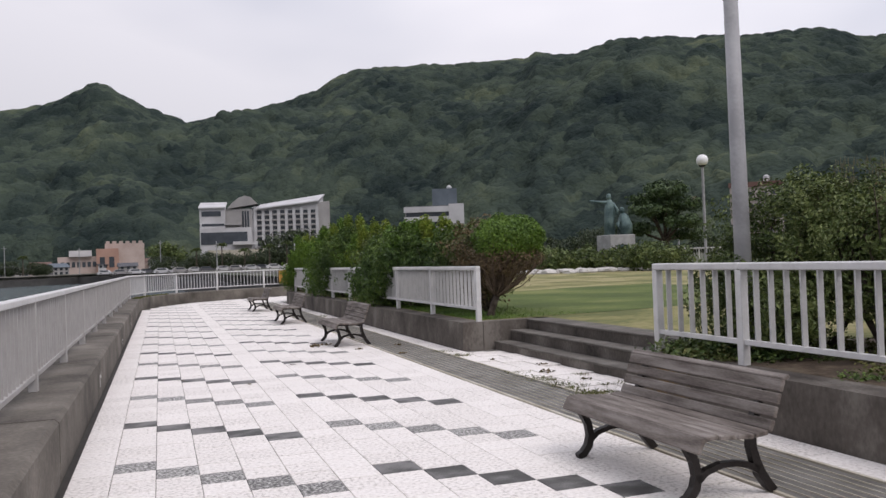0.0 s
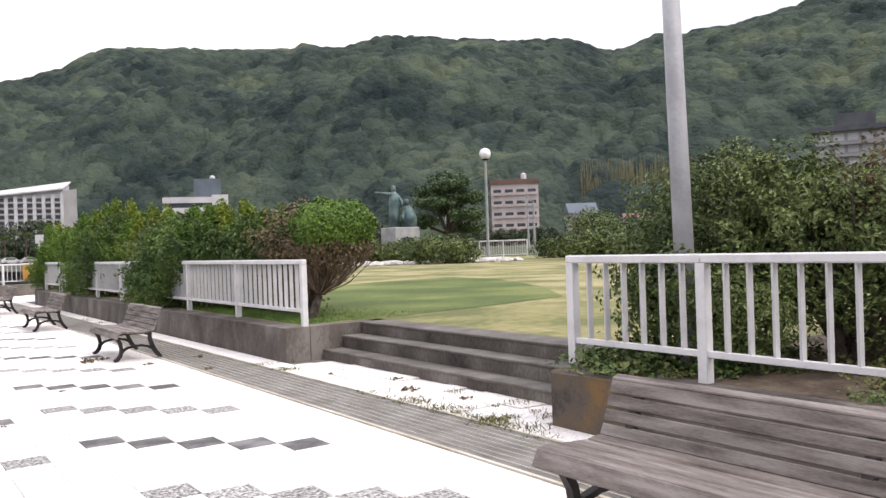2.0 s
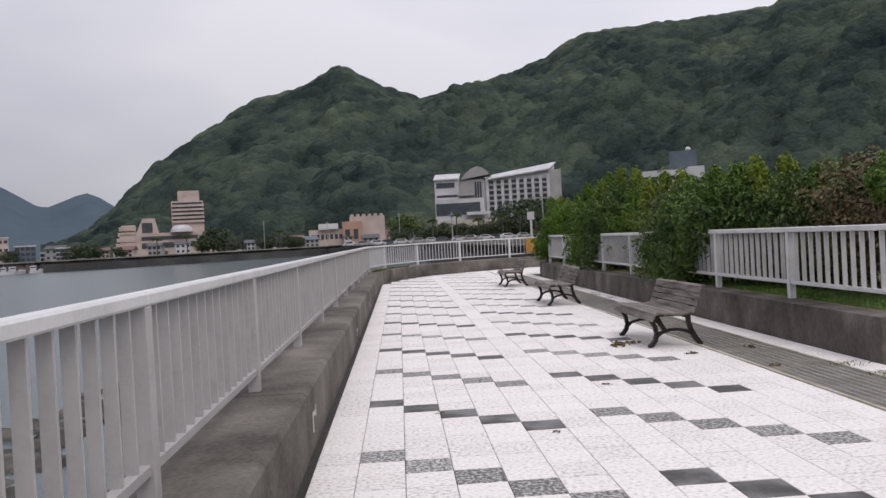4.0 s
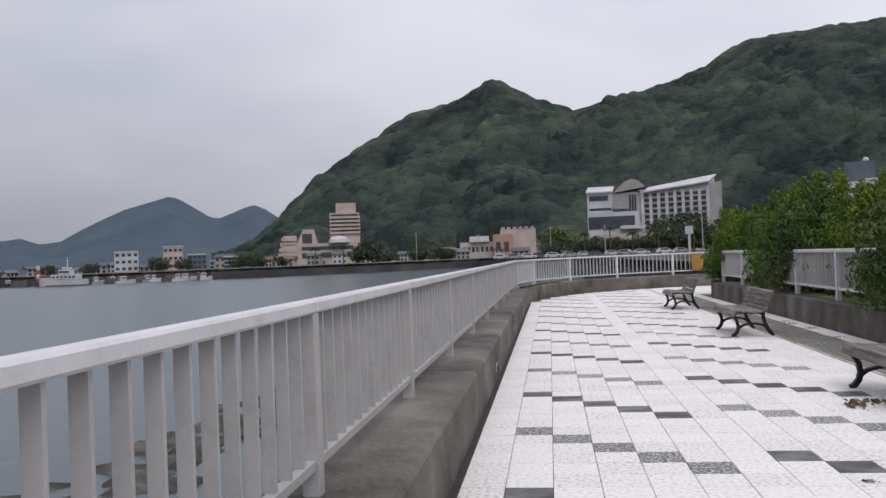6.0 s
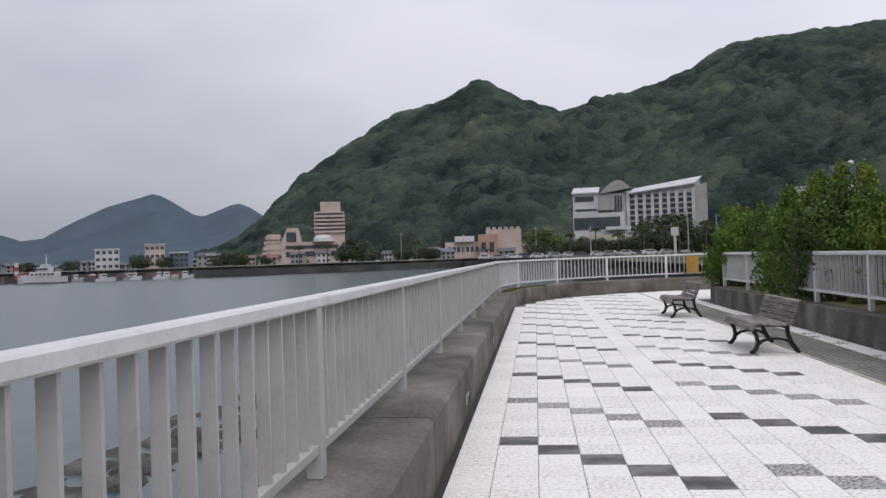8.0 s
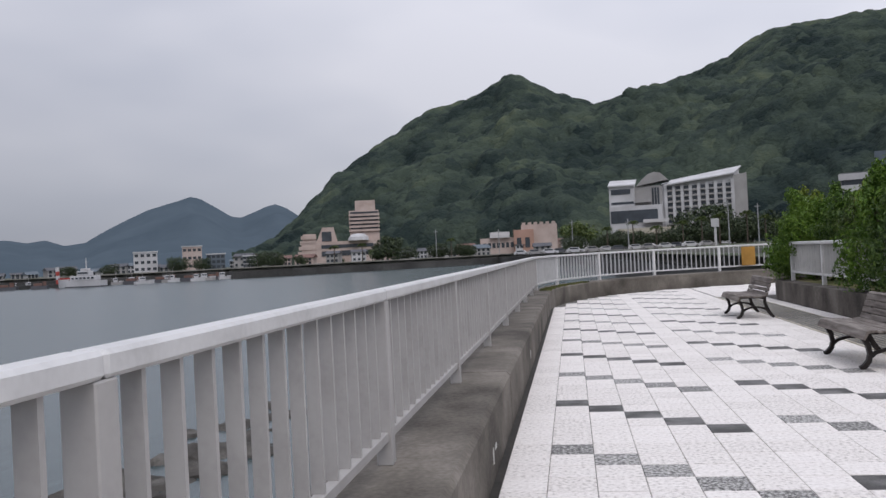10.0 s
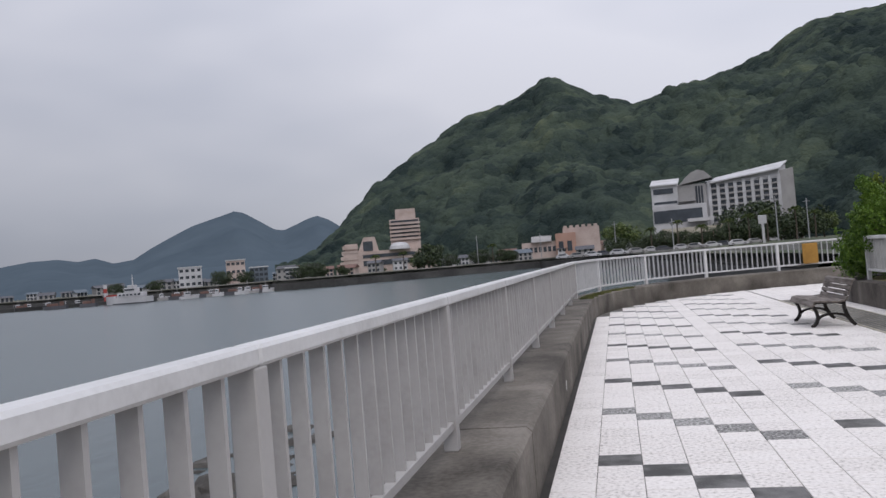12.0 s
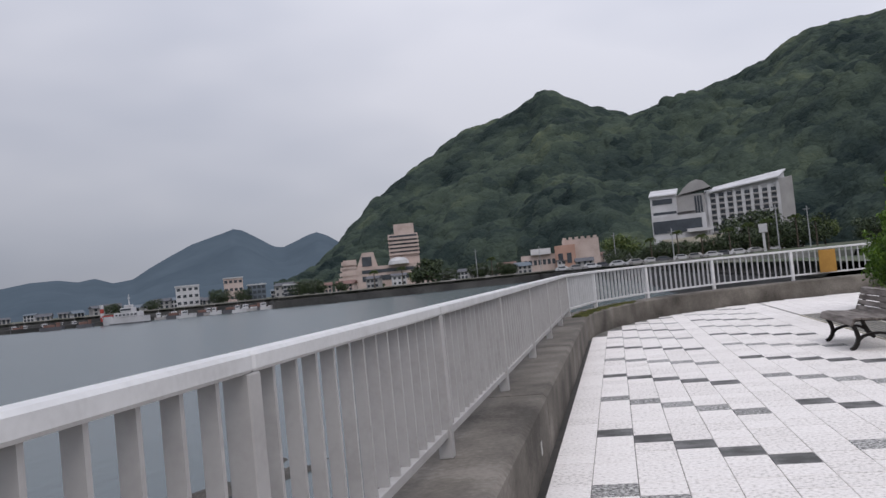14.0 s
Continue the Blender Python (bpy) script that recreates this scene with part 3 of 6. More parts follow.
def kerb_strip(name, line, inner, outer, z0, z1, mat, label, category, kind="structure", chamfer=0.03):
    """A wall swept along a plan line, from one sideways offset to another (to the line's left)."""
    bm = bmesh.new()
    pts = [Vector((x, y, 0)) for x, y in line]
    rows = []
    for i, p in enumerate(pts):
        d = (pts[min(i + 1, len(pts) - 1)] - pts[max(i - 1, 0)]).normalized()
        n = Vector((-d.y, d.x, 0))
        a, b, c = p + n * inner, p + n * (inner + chamfer), p + n * outer
        rows.append([bm.verts.new((*v[:2], z)) for v, z in ((a, z0), (a, z1 - chamfer), (b, z1), (c, z1), (c, z0))])
    for r, s in zip(rows, rows[1:]):
        for k in range(4):
            bm.faces.new((r[k], s[k], s[k + 1], r[k + 1]))
    bm.faces.new(rows[0])
    bm.faces.new(rows[-1][::-1])
    bmesh.ops.recalc_face_normals(bm, faces=bm.faces[:])
    return tagged(part(name, bm, mat), label, category, kind=kind)


# the seaward kerb, cast in bays with open joints
JOINTS = [-40, -30, -20, -12, -8, -4.0, -0.1, 3.95, 7.98, 12.0, 16.0, 20.0]
for y0, y1 in zip(JOINTS, JOINTS[1:]):
    kerb_strip("kerb", [(KERB_X, y0 + 0.012), (KERB_X, y1 - 0.012)], 0, 0.62, SEA_Z - 0.5, 0.45, M_KERB, "thick weathered grey concrete kerb under the sea railing", "kerb")
kerb_strip("kerb", [(KERB_X, 20.012)] + BEND, 0, 0.62, SEA_Z - 0.5, 0.45, M_KERB, "curved weathered concrete kerb with mossy patches", "kerb")

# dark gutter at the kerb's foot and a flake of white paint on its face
tagged(part("gutter", boxed(KERB_X, -0.288, -40, 21.5, -0.03, -0.008), M_GUTTER), "narrow dark gutter along the kerb", "gutter", kind="structure")
M_FLAKE = material("old_white_paint", [(0.35, 0.34, 0.32), (0.55, 0.54, 0.52)], 0.8, 20, 90, 0.2, spread=0.2)
for fy, fz, fl, fh in ((0.15, 0.12, 0.05, 0.14), (0.19, 0.22, 0.16, 0.03), (0.34, 0.2, 0.035, 0.08), (6.3, 0.1, 0.05, 0.1), (6.45, 0.16, 0.1, 0.03), (11.2, 0.14, 0.06, 0.09)):
    tagged(part("paint_flake", boxed(KERB_X, KERB_X + 0.004, fy, fy + fl, fz, fz + fh), M_FLAKE), "flaking remains of white paint on the kerb", "paint mark", "paint marks", "structure")

# landward retaining wall
kerb_strip("retaining_wall", [(WALL_X, -40), (WALL_X, -3.25)], -0.35, 0.0, -0.05, 0.45, M_WALL, "low dark stained concrete retaining wall", "wall", chamfer=0.0)
kerb_strip("retaining_wall", [(WALL_X, 2.05)] + INNER, -0.35, 0.0, -0.05, 0.45, M_WALL, "low dark stained concrete retaining wall curving round the lawn", "wall", chamfer=0.0)
kerb_strip("retaining_wall", [(5.31, 2.05), (6.28, 2.05)], 0.0, 0.25, -0.05, 0.448, M_WALL, "concrete cheek wall beside the steps", "wall", chamfer=0.0)
kerb_strip("retaining_wall", [(5.31, -3.5), (6.28, -3.5)], 0.0, 0.25, -0.05, 0.448, M_WALL, "concrete cheek wall beside the steps", "wall", chamfer=0.0)
for k, (x, z) in enumerate(((5.50, 0.125), (5.80, 0.29), (6.10, 0.45))):
    st = tagged(part("step", boxed(x, x + (0.30 if k < 2 else 0.42), -3.245, 2.045, -0.05, z - 0.03), M_WALL), "dark concrete step up to the lawn", "step", "steps", "structure")
    part("nosing", boxed(x - 0.012, x + (0.288 if k < 2 else 0.42), -3.244, 2.044, z - 0.03, z, 0.006), M_STEP, st, "paler worn step edge")

# lawn and planting ground
def lawn_sheet(name, outline, z, mat, label):
    return tagged(sheet(name, outline, z, mat), label, "lawn", kind="structure")


lawn_sheet("lawn", [(6.5, -40), (6.5, -3.25), (6.52, 2.3), (5.3, 2.3), (5.3, 21.8), (6.4, 23.8), (8.5, 24.7), (13, 29), (16, 36), (22, 42), (32, 42), (46, 33), (60, 10), (70, -40)], 0.445, M_GRASS, "mown park lawn, yellowing in patches")
lawn_sheet("lawn", [(7.2, 2.45), (5.35, 2.45), (5.35, 9.0), (9.0, 11.5), (12.5, 12.8), (15.5, 13.0), (15.0, 10.0), (13.0, 6.0), (11.0, 3.2), (9.0, 2.7)], 0.45, M_GRASSDARK, "greener patch of lawn")
lawn_sheet("planting_bed", [(5.29, -40), (5.29, -3.24), (6.9, -3.24), (9.0, -3.6), (9.4, -9), (8.5, -40)], 0.452, M_SOIL, "bare soil bed behind the fence")


# ---------------------------------------------------------------- fences
def fence(name, line, base, top, low, posts, mat, label, spacing=0.18, rail_w=0.08, rail_h=0.065, group="", start=0.0, rail_over=0.05, foot=None):
    """A post, rail and flat-bar fence along a plan line, with a post at each distance in posts."""
    pts = [Vector((x, y, 0)) for x, y in line]
    lens = [0.0]
    for a, b in zip(pts, pts[1:]):
        lens.append(lens[-1] + (b - a).length)

    def at(s):
        for i in range(len(pts) - 1):
            if s <= lens[i + 1] or i == len(pts) - 2:
                d = (pts[i + 1] - pts[i]).normalized()
                return pts[i] + d * (s - lens[i]), math.degrees(math.atan2(d.y, d.x))

    first = at(posts[0])
    obj = thing(name, pose(first[0].x, first[0].y, base), label, "fence", group)
    inv = Matrix.Translation((-first[0].x, -first[0].y, -base))

    def put(part_name, me, p, a, z):
        o = new(part_name, me)
        o.parent = obj
        o.matrix_basis = inv @ pose(p.x, p.y, z, 0, 0, a)

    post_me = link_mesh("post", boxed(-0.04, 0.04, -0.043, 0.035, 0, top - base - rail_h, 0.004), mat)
    # bars take a shade-darkened copy of the white paint
    bar_me = link_mesh("bar", boxed(-0.009, 0.009, -0.022, 0.028, 0, top - rail_h - low - 0.045), M_BAR_SHADE if mat == M_WHITE else mat)
    for s in posts:
        p, a = at(s)
        put("post", post_me, p, a, base)
    for s0, s1 in zip(posts, posts[1:]):
        n = max(1, round((s1 - s0) / spacing))
        for k in range(1, n):
            p, a = at(s0 + (s1 - s0) * k / n)
            put("bar", bar_me, p, a, low + 0.045)
        p0, _ = at(s0)
        p1, _ = at(s1)
        d = p1 - p0
        a = math.degrees(math.atan2(d.y, d.x))
        e0 = rail_over if s0 == posts[0] else 0.0
        e1 = rail_over if s1 == posts[-1] else 0.002
        # top rail keeps the lighter paint, sky light on it put into the colour
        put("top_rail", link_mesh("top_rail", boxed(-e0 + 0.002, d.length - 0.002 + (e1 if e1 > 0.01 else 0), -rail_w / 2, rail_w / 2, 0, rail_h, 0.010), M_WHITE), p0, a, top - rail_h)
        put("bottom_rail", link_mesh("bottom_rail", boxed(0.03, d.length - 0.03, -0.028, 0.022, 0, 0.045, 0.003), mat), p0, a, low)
    return obj


def every(a, b, step):
    n = round((b - a) / step)
    return [a + (b - a) * k / n for k in range(n + 1)]


RAIL_X = -0.72
sea_line = [(RAIL_X, -34.22), (RAIL_X, 22.14)]
fence("sea_railing", sea_line, 0.45, 1.294, 0.565, every(0, 2.45 * 23, 2.45), M_RAIL_SHADE, "white painted metal sea railing with flat upright bars", rail_w=0.088, rail_h=0.057)
bend_rail = [(RAIL_X, 22.145), (-0.23, 24.7), (1.02, 27.0), (2.83, 28.75), (5.05, 29.8), (7.42, 30.45), (9.85, 30.8), (12.3, 31.1)]
bend_posts = [0.0]
for (x0, y0), (x1, y1) in zip(bend_rail, bend_rail[1:]):
    bend_posts.append(bend_posts[-1] + math.hypot(x1 - x0, y1 - y0))
fence("sea_railing", bend_rail, 0.45, 1.294, 0.565, bend_posts, M_WHITE, "white painted metal railing round the bend", rail_w=0.088, rail_h=0.057)
FENCE_X = 5.25
fence("lawn_fence", [(FENCE_X, -3.08), (FENCE_X, -24)], 0.45, 1.36, 0.635, [0, 1.31] + every(3.90, 19.44, 2.59), M_WHITE, "white painted metal fence on the retaining wall")
fence("lawn_fence", [(FENCE_X, 2.1), (FENCE_X, 22.0)], 0.45, 1.35, 0.635, every(0, 2.4 * 8, 2.4), M_WHITE, "white painted metal fence half hidden in shrubs")


# ---------------------------------------------------------------- benches
def bench():
    top = thing("park_bench", pose(3.55, -5.7, 0), "weathered grey wooden slat bench with dark cast-iron legs", "bench", "promenade benches")
    L = 0.83
    # slats: (x, z) of the centre, tilt, width; the seat's front edge rolls over
    slats = [(-0.315, 0.375, 62, 0.10), (-0.25, 0.415, 6, 0.10), (-0.135, 0.408, -3, 0.115), (-0.01, 0.40, -4, 0.115), (0.10, 0.405, 8, 0.09), (0.175, 0.445, 66, 0.068), (0.205, 0.52, 72, 0.068), (0.232, 0.595, 72, 0.068), (0.26, 0.67, 70, 0.074)]
    for x, z, tilt, wd in slats:
        o = part("slat", boxed(-wd / 2, wd / 2, -L, L, -0.014, 0.014, 0.006), M_BENCHWOOD, top)
        o.matrix_basis = pose(x, 0, z, 0, -tilt, 0)
    o = part("slat", boxed(-0.028, 0.028, -L, L, -0.013, 0.013, 0.006), M_BENCHWOOD, top)
    o.matrix_basis = pose(0.288, 0, 0.716, 0, -20, 0)
    for side in (-0.64, 0.64):
        bm = bmesh.new()

        def bar(pts, rad):
            n = len(pts)
            lo, hi = [], []
            for i, (x, z) in enumerate(pts):
                d = Vector((pts[min(i + 1, n - 1)][0] - pts[max(i - 1, 0)][0], pts[min(i + 1, n - 1)][1] - pts[max(i - 1, 0)][1])).normalized()
                r = rad[i] if isinstance(rad, list) else rad
                lo.append([bm.verts.new((x - d.y * r, side + s * 0.026, z + d.x * r)) for s in (-1, 1)])
                hi.append([bm.verts.new((x + d.y * r, side + s * 0.026, z - d.x * r)) for s in (-1, 1)])
            for i in range(n - 1):
                for q in ((lo[i][0], lo[i + 1][0], lo[i + 1][1], lo[i][1]), (hi[i][1], hi[i + 1][1], hi[i + 1][0], hi[i][0]), (lo[i][0], hi[i][0], hi[i + 1][0], lo[i + 1][0]), (lo[i][1], lo[i + 1][1], hi[i + 1][1], hi[i][1])):
                    bm.faces.new(q)
            bm.faces.new((lo[0][0], lo[0][1], hi[0][1], hi[0][0]))
            bm.faces.new((lo[-1][0], hi[-1][0], hi[-1][1], lo[-1][1]))

        bar([(-0.335, 0.012), (-0.29, 0.03), (-0.245, 0.085), (-0.228, 0.16), (-0.245, 0.25), (-0.285, 0.325), (-0.29, 0.36), (-0.25, 0.387), (-0.1, 0.385), (0.06, 0.378), (0.14, 0.36)], [0.02, 0.026, 0.026, 0.024, 0.024, 0.026, 0.026, 0.02, 0.016, 0.016, 0.02])
        bar([(0.315, 0.012), (0.275, 0.05), (0.225, 0.12), (0.19, 0.2), (0.165, 0.29), (0.165, 0.38), (0.19, 0.455), (0.222, 0.53), (0.25, 0.60), (0.278, 0.67), (0.312, 0.708)], [0.022, 0.028, 0.03, 0.027, 0.025, 0.025, 0.022, 0.018, 0.016, 0.015, 0.012])
        bar([(-0.235, 0.13), (-0.17, 0.175), (-0.06, 0.205), (0.04, 0.205), (0.13, 0.185), (0.205, 0.15)], [0.024, 0.018, 0.016, 0.016, 0.018, 0.024])
        bmesh.ops.recalc_face_normals(bm, faces=bm.faces[:])
        part("leg", bm, M_IRON, top, "curved dark cast-iron leg")
    return top


first_bench = bench()
for by, bx in ((4.68, 3.58), (11.14, 3.53), (17.6, 3.49)):
    copy_thing(first_bench, pose(bx, by, 0))


# ---------------------------------------------------------------- drain channel
channel = thing("drain_channel", pose(4.22, 0, 0), "slatted grey drain grating along the promenade", "drain", kind="structure")
part("edge", boxed(-0.375, -0.345, -40, DRAIN_END, -0.02, 0.012), M_EDGE, channel)
part("edge", boxed(0.345, 0.375, -40, DRAIN_END, -0.02, 0.012), M_EDGE, channel)
part("bed", boxed(-0.345, 0.345, -40, DRAIN_END, -0.03, -0.009), M_WALL, channel)
for k in range(8):
    x = -0.30 + k * 0.0857
    part("slat", boxed(x - 0.036, x + 0.036, -40, DRAIN_END, -0.009, 0.002, 0.003), M_GRATE, channel)
    if k:
        part("bar", boxed(x - 0.0468, x - 0.0392, -40, DRAIN_END, -0.009, 0.007), M_EDGE, channel, "pale worn bearing bar")


# ---------------------------------------------------------------- gazebo
GZ = pose(10.80, -6.63, 0.45, 0, 0, -1.0)
gazebo = thing("gazebo", GZ, "open timber shelter with a brown shingled roof on four posts", "gazebo")
for sx in (-1, 1):
    for sy in (-1, 1):
        x, y = sx * 1.55, sy * 1.55
        bm = bmesh.new()
        tube(bm, [(x, y, 0), (x, y, 0.06), (x, y, 0.78), (x, y, 0.84), (x, y, 0.87)], [0.27, 0.25, 0.22, 0.26, 0.24], 16)
        part("footing", bm, M_PEDESTAL, gazebo, "pale round concrete footing", True)
        post = part("post", boxed(x - 0.105, x + 0.105, y - 0.105, y + 0.105, 1.05, 2.40, 0.01), M_TIMBER, gazebo)
        part("shoe", boxed(x - 0.115, x + 0.115, y - 0.115, y + 0.115, 0.87, 1.05, 0.006), M_RUST, post, "rusty iron post shoe")
for s in (-1, 1):
    part("beam", boxed(-1.8, 1.8, s * 1.55 - 0.06, s * 1.55 + 0.06, 2.40, 2.58, 0.008), M_TIMBER, gazebo)
    part("beam", boxed(s * 1.55 - 0.06, s * 1.55 + 0.06, -1.48, 1.48, 2.405, 2.575, 0.008), M_TIMBER, gazebo)
    part("fascia", boxed(-2.33, 2.33, s * 2.31 - 0.025, s * 2.31 + 0.025, 2.33, 2.468, 0.005), M_TIMBER, gazebo)
    part("fascia", boxed(s * 2.31 - 0.024, s * 2.31 + 0.024, -2.28, 2.28, 2.332, 2.466, 0.005), M_TIMBER, gazebo)
RISE, EAVE, HALF = 0.80, 2.475, 2.34
bm = bmesh.new()
apex = bm.verts.new((0, 0, EAVE + RISE - 0.03))
cs = [bm.verts.new((sx * HALF, sy * HALF, EAVE - 0.03)) for sx, sy in ((-1, -1), (1, -1), (1, 1), (-1, 1))]
for i in range(4):
    bm.faces.new((cs[i], cs[(i + 1) % 4], apex))
part("roof_board", bm, M_TIMBER, gazebo)
for i in range(4):
    for k in range(-4, 5):
        off = k * 0.5
        length = HALF - abs(off) - 0.02
        if length < 0.3:
            continue
        slope = math.atan2(RISE, HALF)
        o = part("rafter", boxed(-0.025, 0.025, 0, length / math.cos(slope), -0.09, -0.035), M_TIMBER, gazebo)
        o.matrix_basis = pose(0, 0, 0, 0, 0, 90 * i) @ pose(off, -HALF + 0.03, EAVE - 0.02, math.degrees(slope), 0, 0)
    rows = 11
    for r in range(rows):
        t0, t1 = r / rows, (r + 1) / rows
        w0, w1 = HALF * (1 - t0) + 0.03, HALF * (1 - t1) + 0.03
        y0, y1 = -HALF * (1 - t0) - 0.03, -HALF * (1 - t1)
        z0, z1 = EAVE + RISE * t0, EAVE + RISE * t1
        bm = bmesh.new()
        v = [bm.verts.new(p) for p in ((-w0, y0 - 0.02, z0 + 0.05), (w0, y0 - 0.02, z0 + 0.05), (w1, y1, z1 + 0.004), (-w1, y1, z1 + 0.004), (-w0 + 0.03, y0 + 0.05, z0 - 0.004), (w0 - 0.03, y0 + 0.05, z0 - 0.004))]
        bm.faces.new((v[0], v[1], v[2], v[3]))
        bm.faces.new((v[4], v[5], v[1], v[0]))
        o = part("roof_course", bm, M_SHINGLE, gazebo)
        o.matrix_basis = pose(0, 0, 0, 0, 0, 90 * i)
part("floor_slab", boxed(-2.3, 2.3, -2.3, 2.3, -0.05, 0.012, 0.01), M_PEDESTAL, gazebo)
table = thing("stone_table", pose(9.40, -5.97, 0.46), "oval grey stone table on slim dark legs under the shelter", "table")
oval = [(0.34 * math.sin(k * math.pi / 12), 0.40 * math.cos(k * math.pi / 12)) for k in range(24)]
part("tabletop", prism(bmesh.new(), oval[::-1], 0.49, 0.56), M_BGREY, table)
for k in (-1, 1):
    bm = bmesh.new()
    tube(bm, [(0, k * 0.22, -0.03), (0, k * 0.22, 0.49)], [0.05, 0.045], 10)
    part("leg", bm, M_BROOF, table)


# ---------------------------------------------------------------- poles and park furniture
pole = thing("lamp_pole", pose(5.66, -3.92, 0.44, -2.6, 1.6), "tall grey painted steel pole rising from the shrubs", "pole")
bm = bmesh.new()
tube(bm, [(0, 0, 0), (0, 0, 3.5)], [0.082, 0.068], 20)
part("shaft", bm, M_POLE, pole, smooth=True)
bm = bmesh.new()
tube(bm, [(0, 0, 3.5), (0, 0, 3.53), (0, 0, 3.58), (0, 0, 3.6)], [0.075, 0.085, 0.085, 0.07], 20)
part("collar", bm, M_POLE, pole)
bm = bmesh.new()
tube(bm, [(0, 0, 3.6), (0, 0, 5.2)], [0.06, 0.055], 16)
part("mast", bm, M_POLE, pole, smooth=True)

M_GLOBE = material("opal_globe", [(0.74, 0.74, 0.73), (0.8, 0.8, 0.79)], 0.3, 3, 20, 0)
lamp = thing("park_lamp", pose(30.3, 30.1, 0.44), "slim grey park lamp with a white globe", "street lamp")
bm = bmesh.new()
tube(bm, [(0, 0, 0), (0, 0, 0.8), (0, 0, 0.85), (0, 0, 5.85)], [0.12, 0.12, 0.085, 0.075], 12)
part("post", bm, M_POLE, lamp)
bm = bmesh.new()
bmesh.ops.create_uvsphere(bm, u_segments=16, v_segments=10, radius=0.34)
bmesh.ops.translate(bm, verts=bm.verts, vec=(0, 0, 6.2))
part("globe", bm, M_GLOBE, lamp, "white glass globe", True)
bm = bmesh.new()
tube(bm, [(0, 0, 5.83), (0, 0, 5.95)], [0.16, 0.2], 12)
part("collar", bm, M_IRON, lamp)

fence("park_fence", [(30.9, 37.0), (33.3, 35.2), (36.8, 33.4)], 0.44, 1.62, 0.62, every(0, 6.4, 1.6), M_WHITE, "low white park fence by the lamp", spacing=0.16, rail_w=0.1, rail_h=0.09)

# statue of two figures on a plinth, as one plain shape
plinth = thing("statue_plinth", pose(26.3, 33.3, 0.44), "pale stone plinth of the monument", "plinth")
part("base", boxed(-1.0, 1.0, -0.95, 0.95, 0, 0.35, 0.03), M_STONE, plinth)
block_stone = part("block", boxed(-0.85, 0.85, -0.8, 0.8, 0.35, 2.1, 0.03), M_STONE, plinth)
part("plaque", boxed(-0.4, 0.4, -0.82, -0.803, 0.9, 1.5), M_BRONZE, block_stone, "green bronze plaque")
bm = bmesh.new()
tube(bm, [(-0.35, 0, 0), (-0.33, 0, 0.9), (-0.3, 0, 1.5), (-0.3, 0, 1.95), (-0.3, 0, 2.15)], [0.34, 0.30, 0.33, 0.24, 0.1], 12)
tube(bm, [(-0.3, 0, 2.1), (-0.32, -0.02, 2.2), (-0.33, -0.02, 2.42), (-0.33, -0.02, 2.5)], [0.08, 0.14, 0.14, 0.06], 10)
tube(bm, [(-0.45, -0.05, 1.95), (-0.9, -0.2, 2.0), (-1.45, -0.35, 2.08)], [0.12, 0.09, 0.05], 8)
tube(bm, [(-0.1, 0, 1.9), (0.15, -0.1, 1.5), (0.1, -0.2, 1.2)], [0.11, 0.09, 0.07], 8)
tube(bm, [(0.55, 0, 0), (0.6, 0, 0.6), (0.5, 0.0, 1.1), (0.45, 0, 1.3)], [0.48, 0.42, 0.3, 0.12], 12)
tube(bm, [(0.45, 0, 1.3), (0.43, -0.02, 1.4), (0.43, -0.02, 1.6), (0.43, -0.02, 1.66)], [0.08, 0.13, 0.13, 0.05], 10)
tube(bm, [(0.3, -0.1, 0.9), (0.1, -0.5, 0.65), (0.2, -0.55, 0.1)], [0.16, 0.14, 0.1], 8)
st = part("statue", bm, M_BRONZE, None, "", True)
st.matrix_basis = pose(26.3, 33.3, 2.535, 0, 0, -25)
tagged(st, "green bronze monument of two figures, one pointing", "statue")

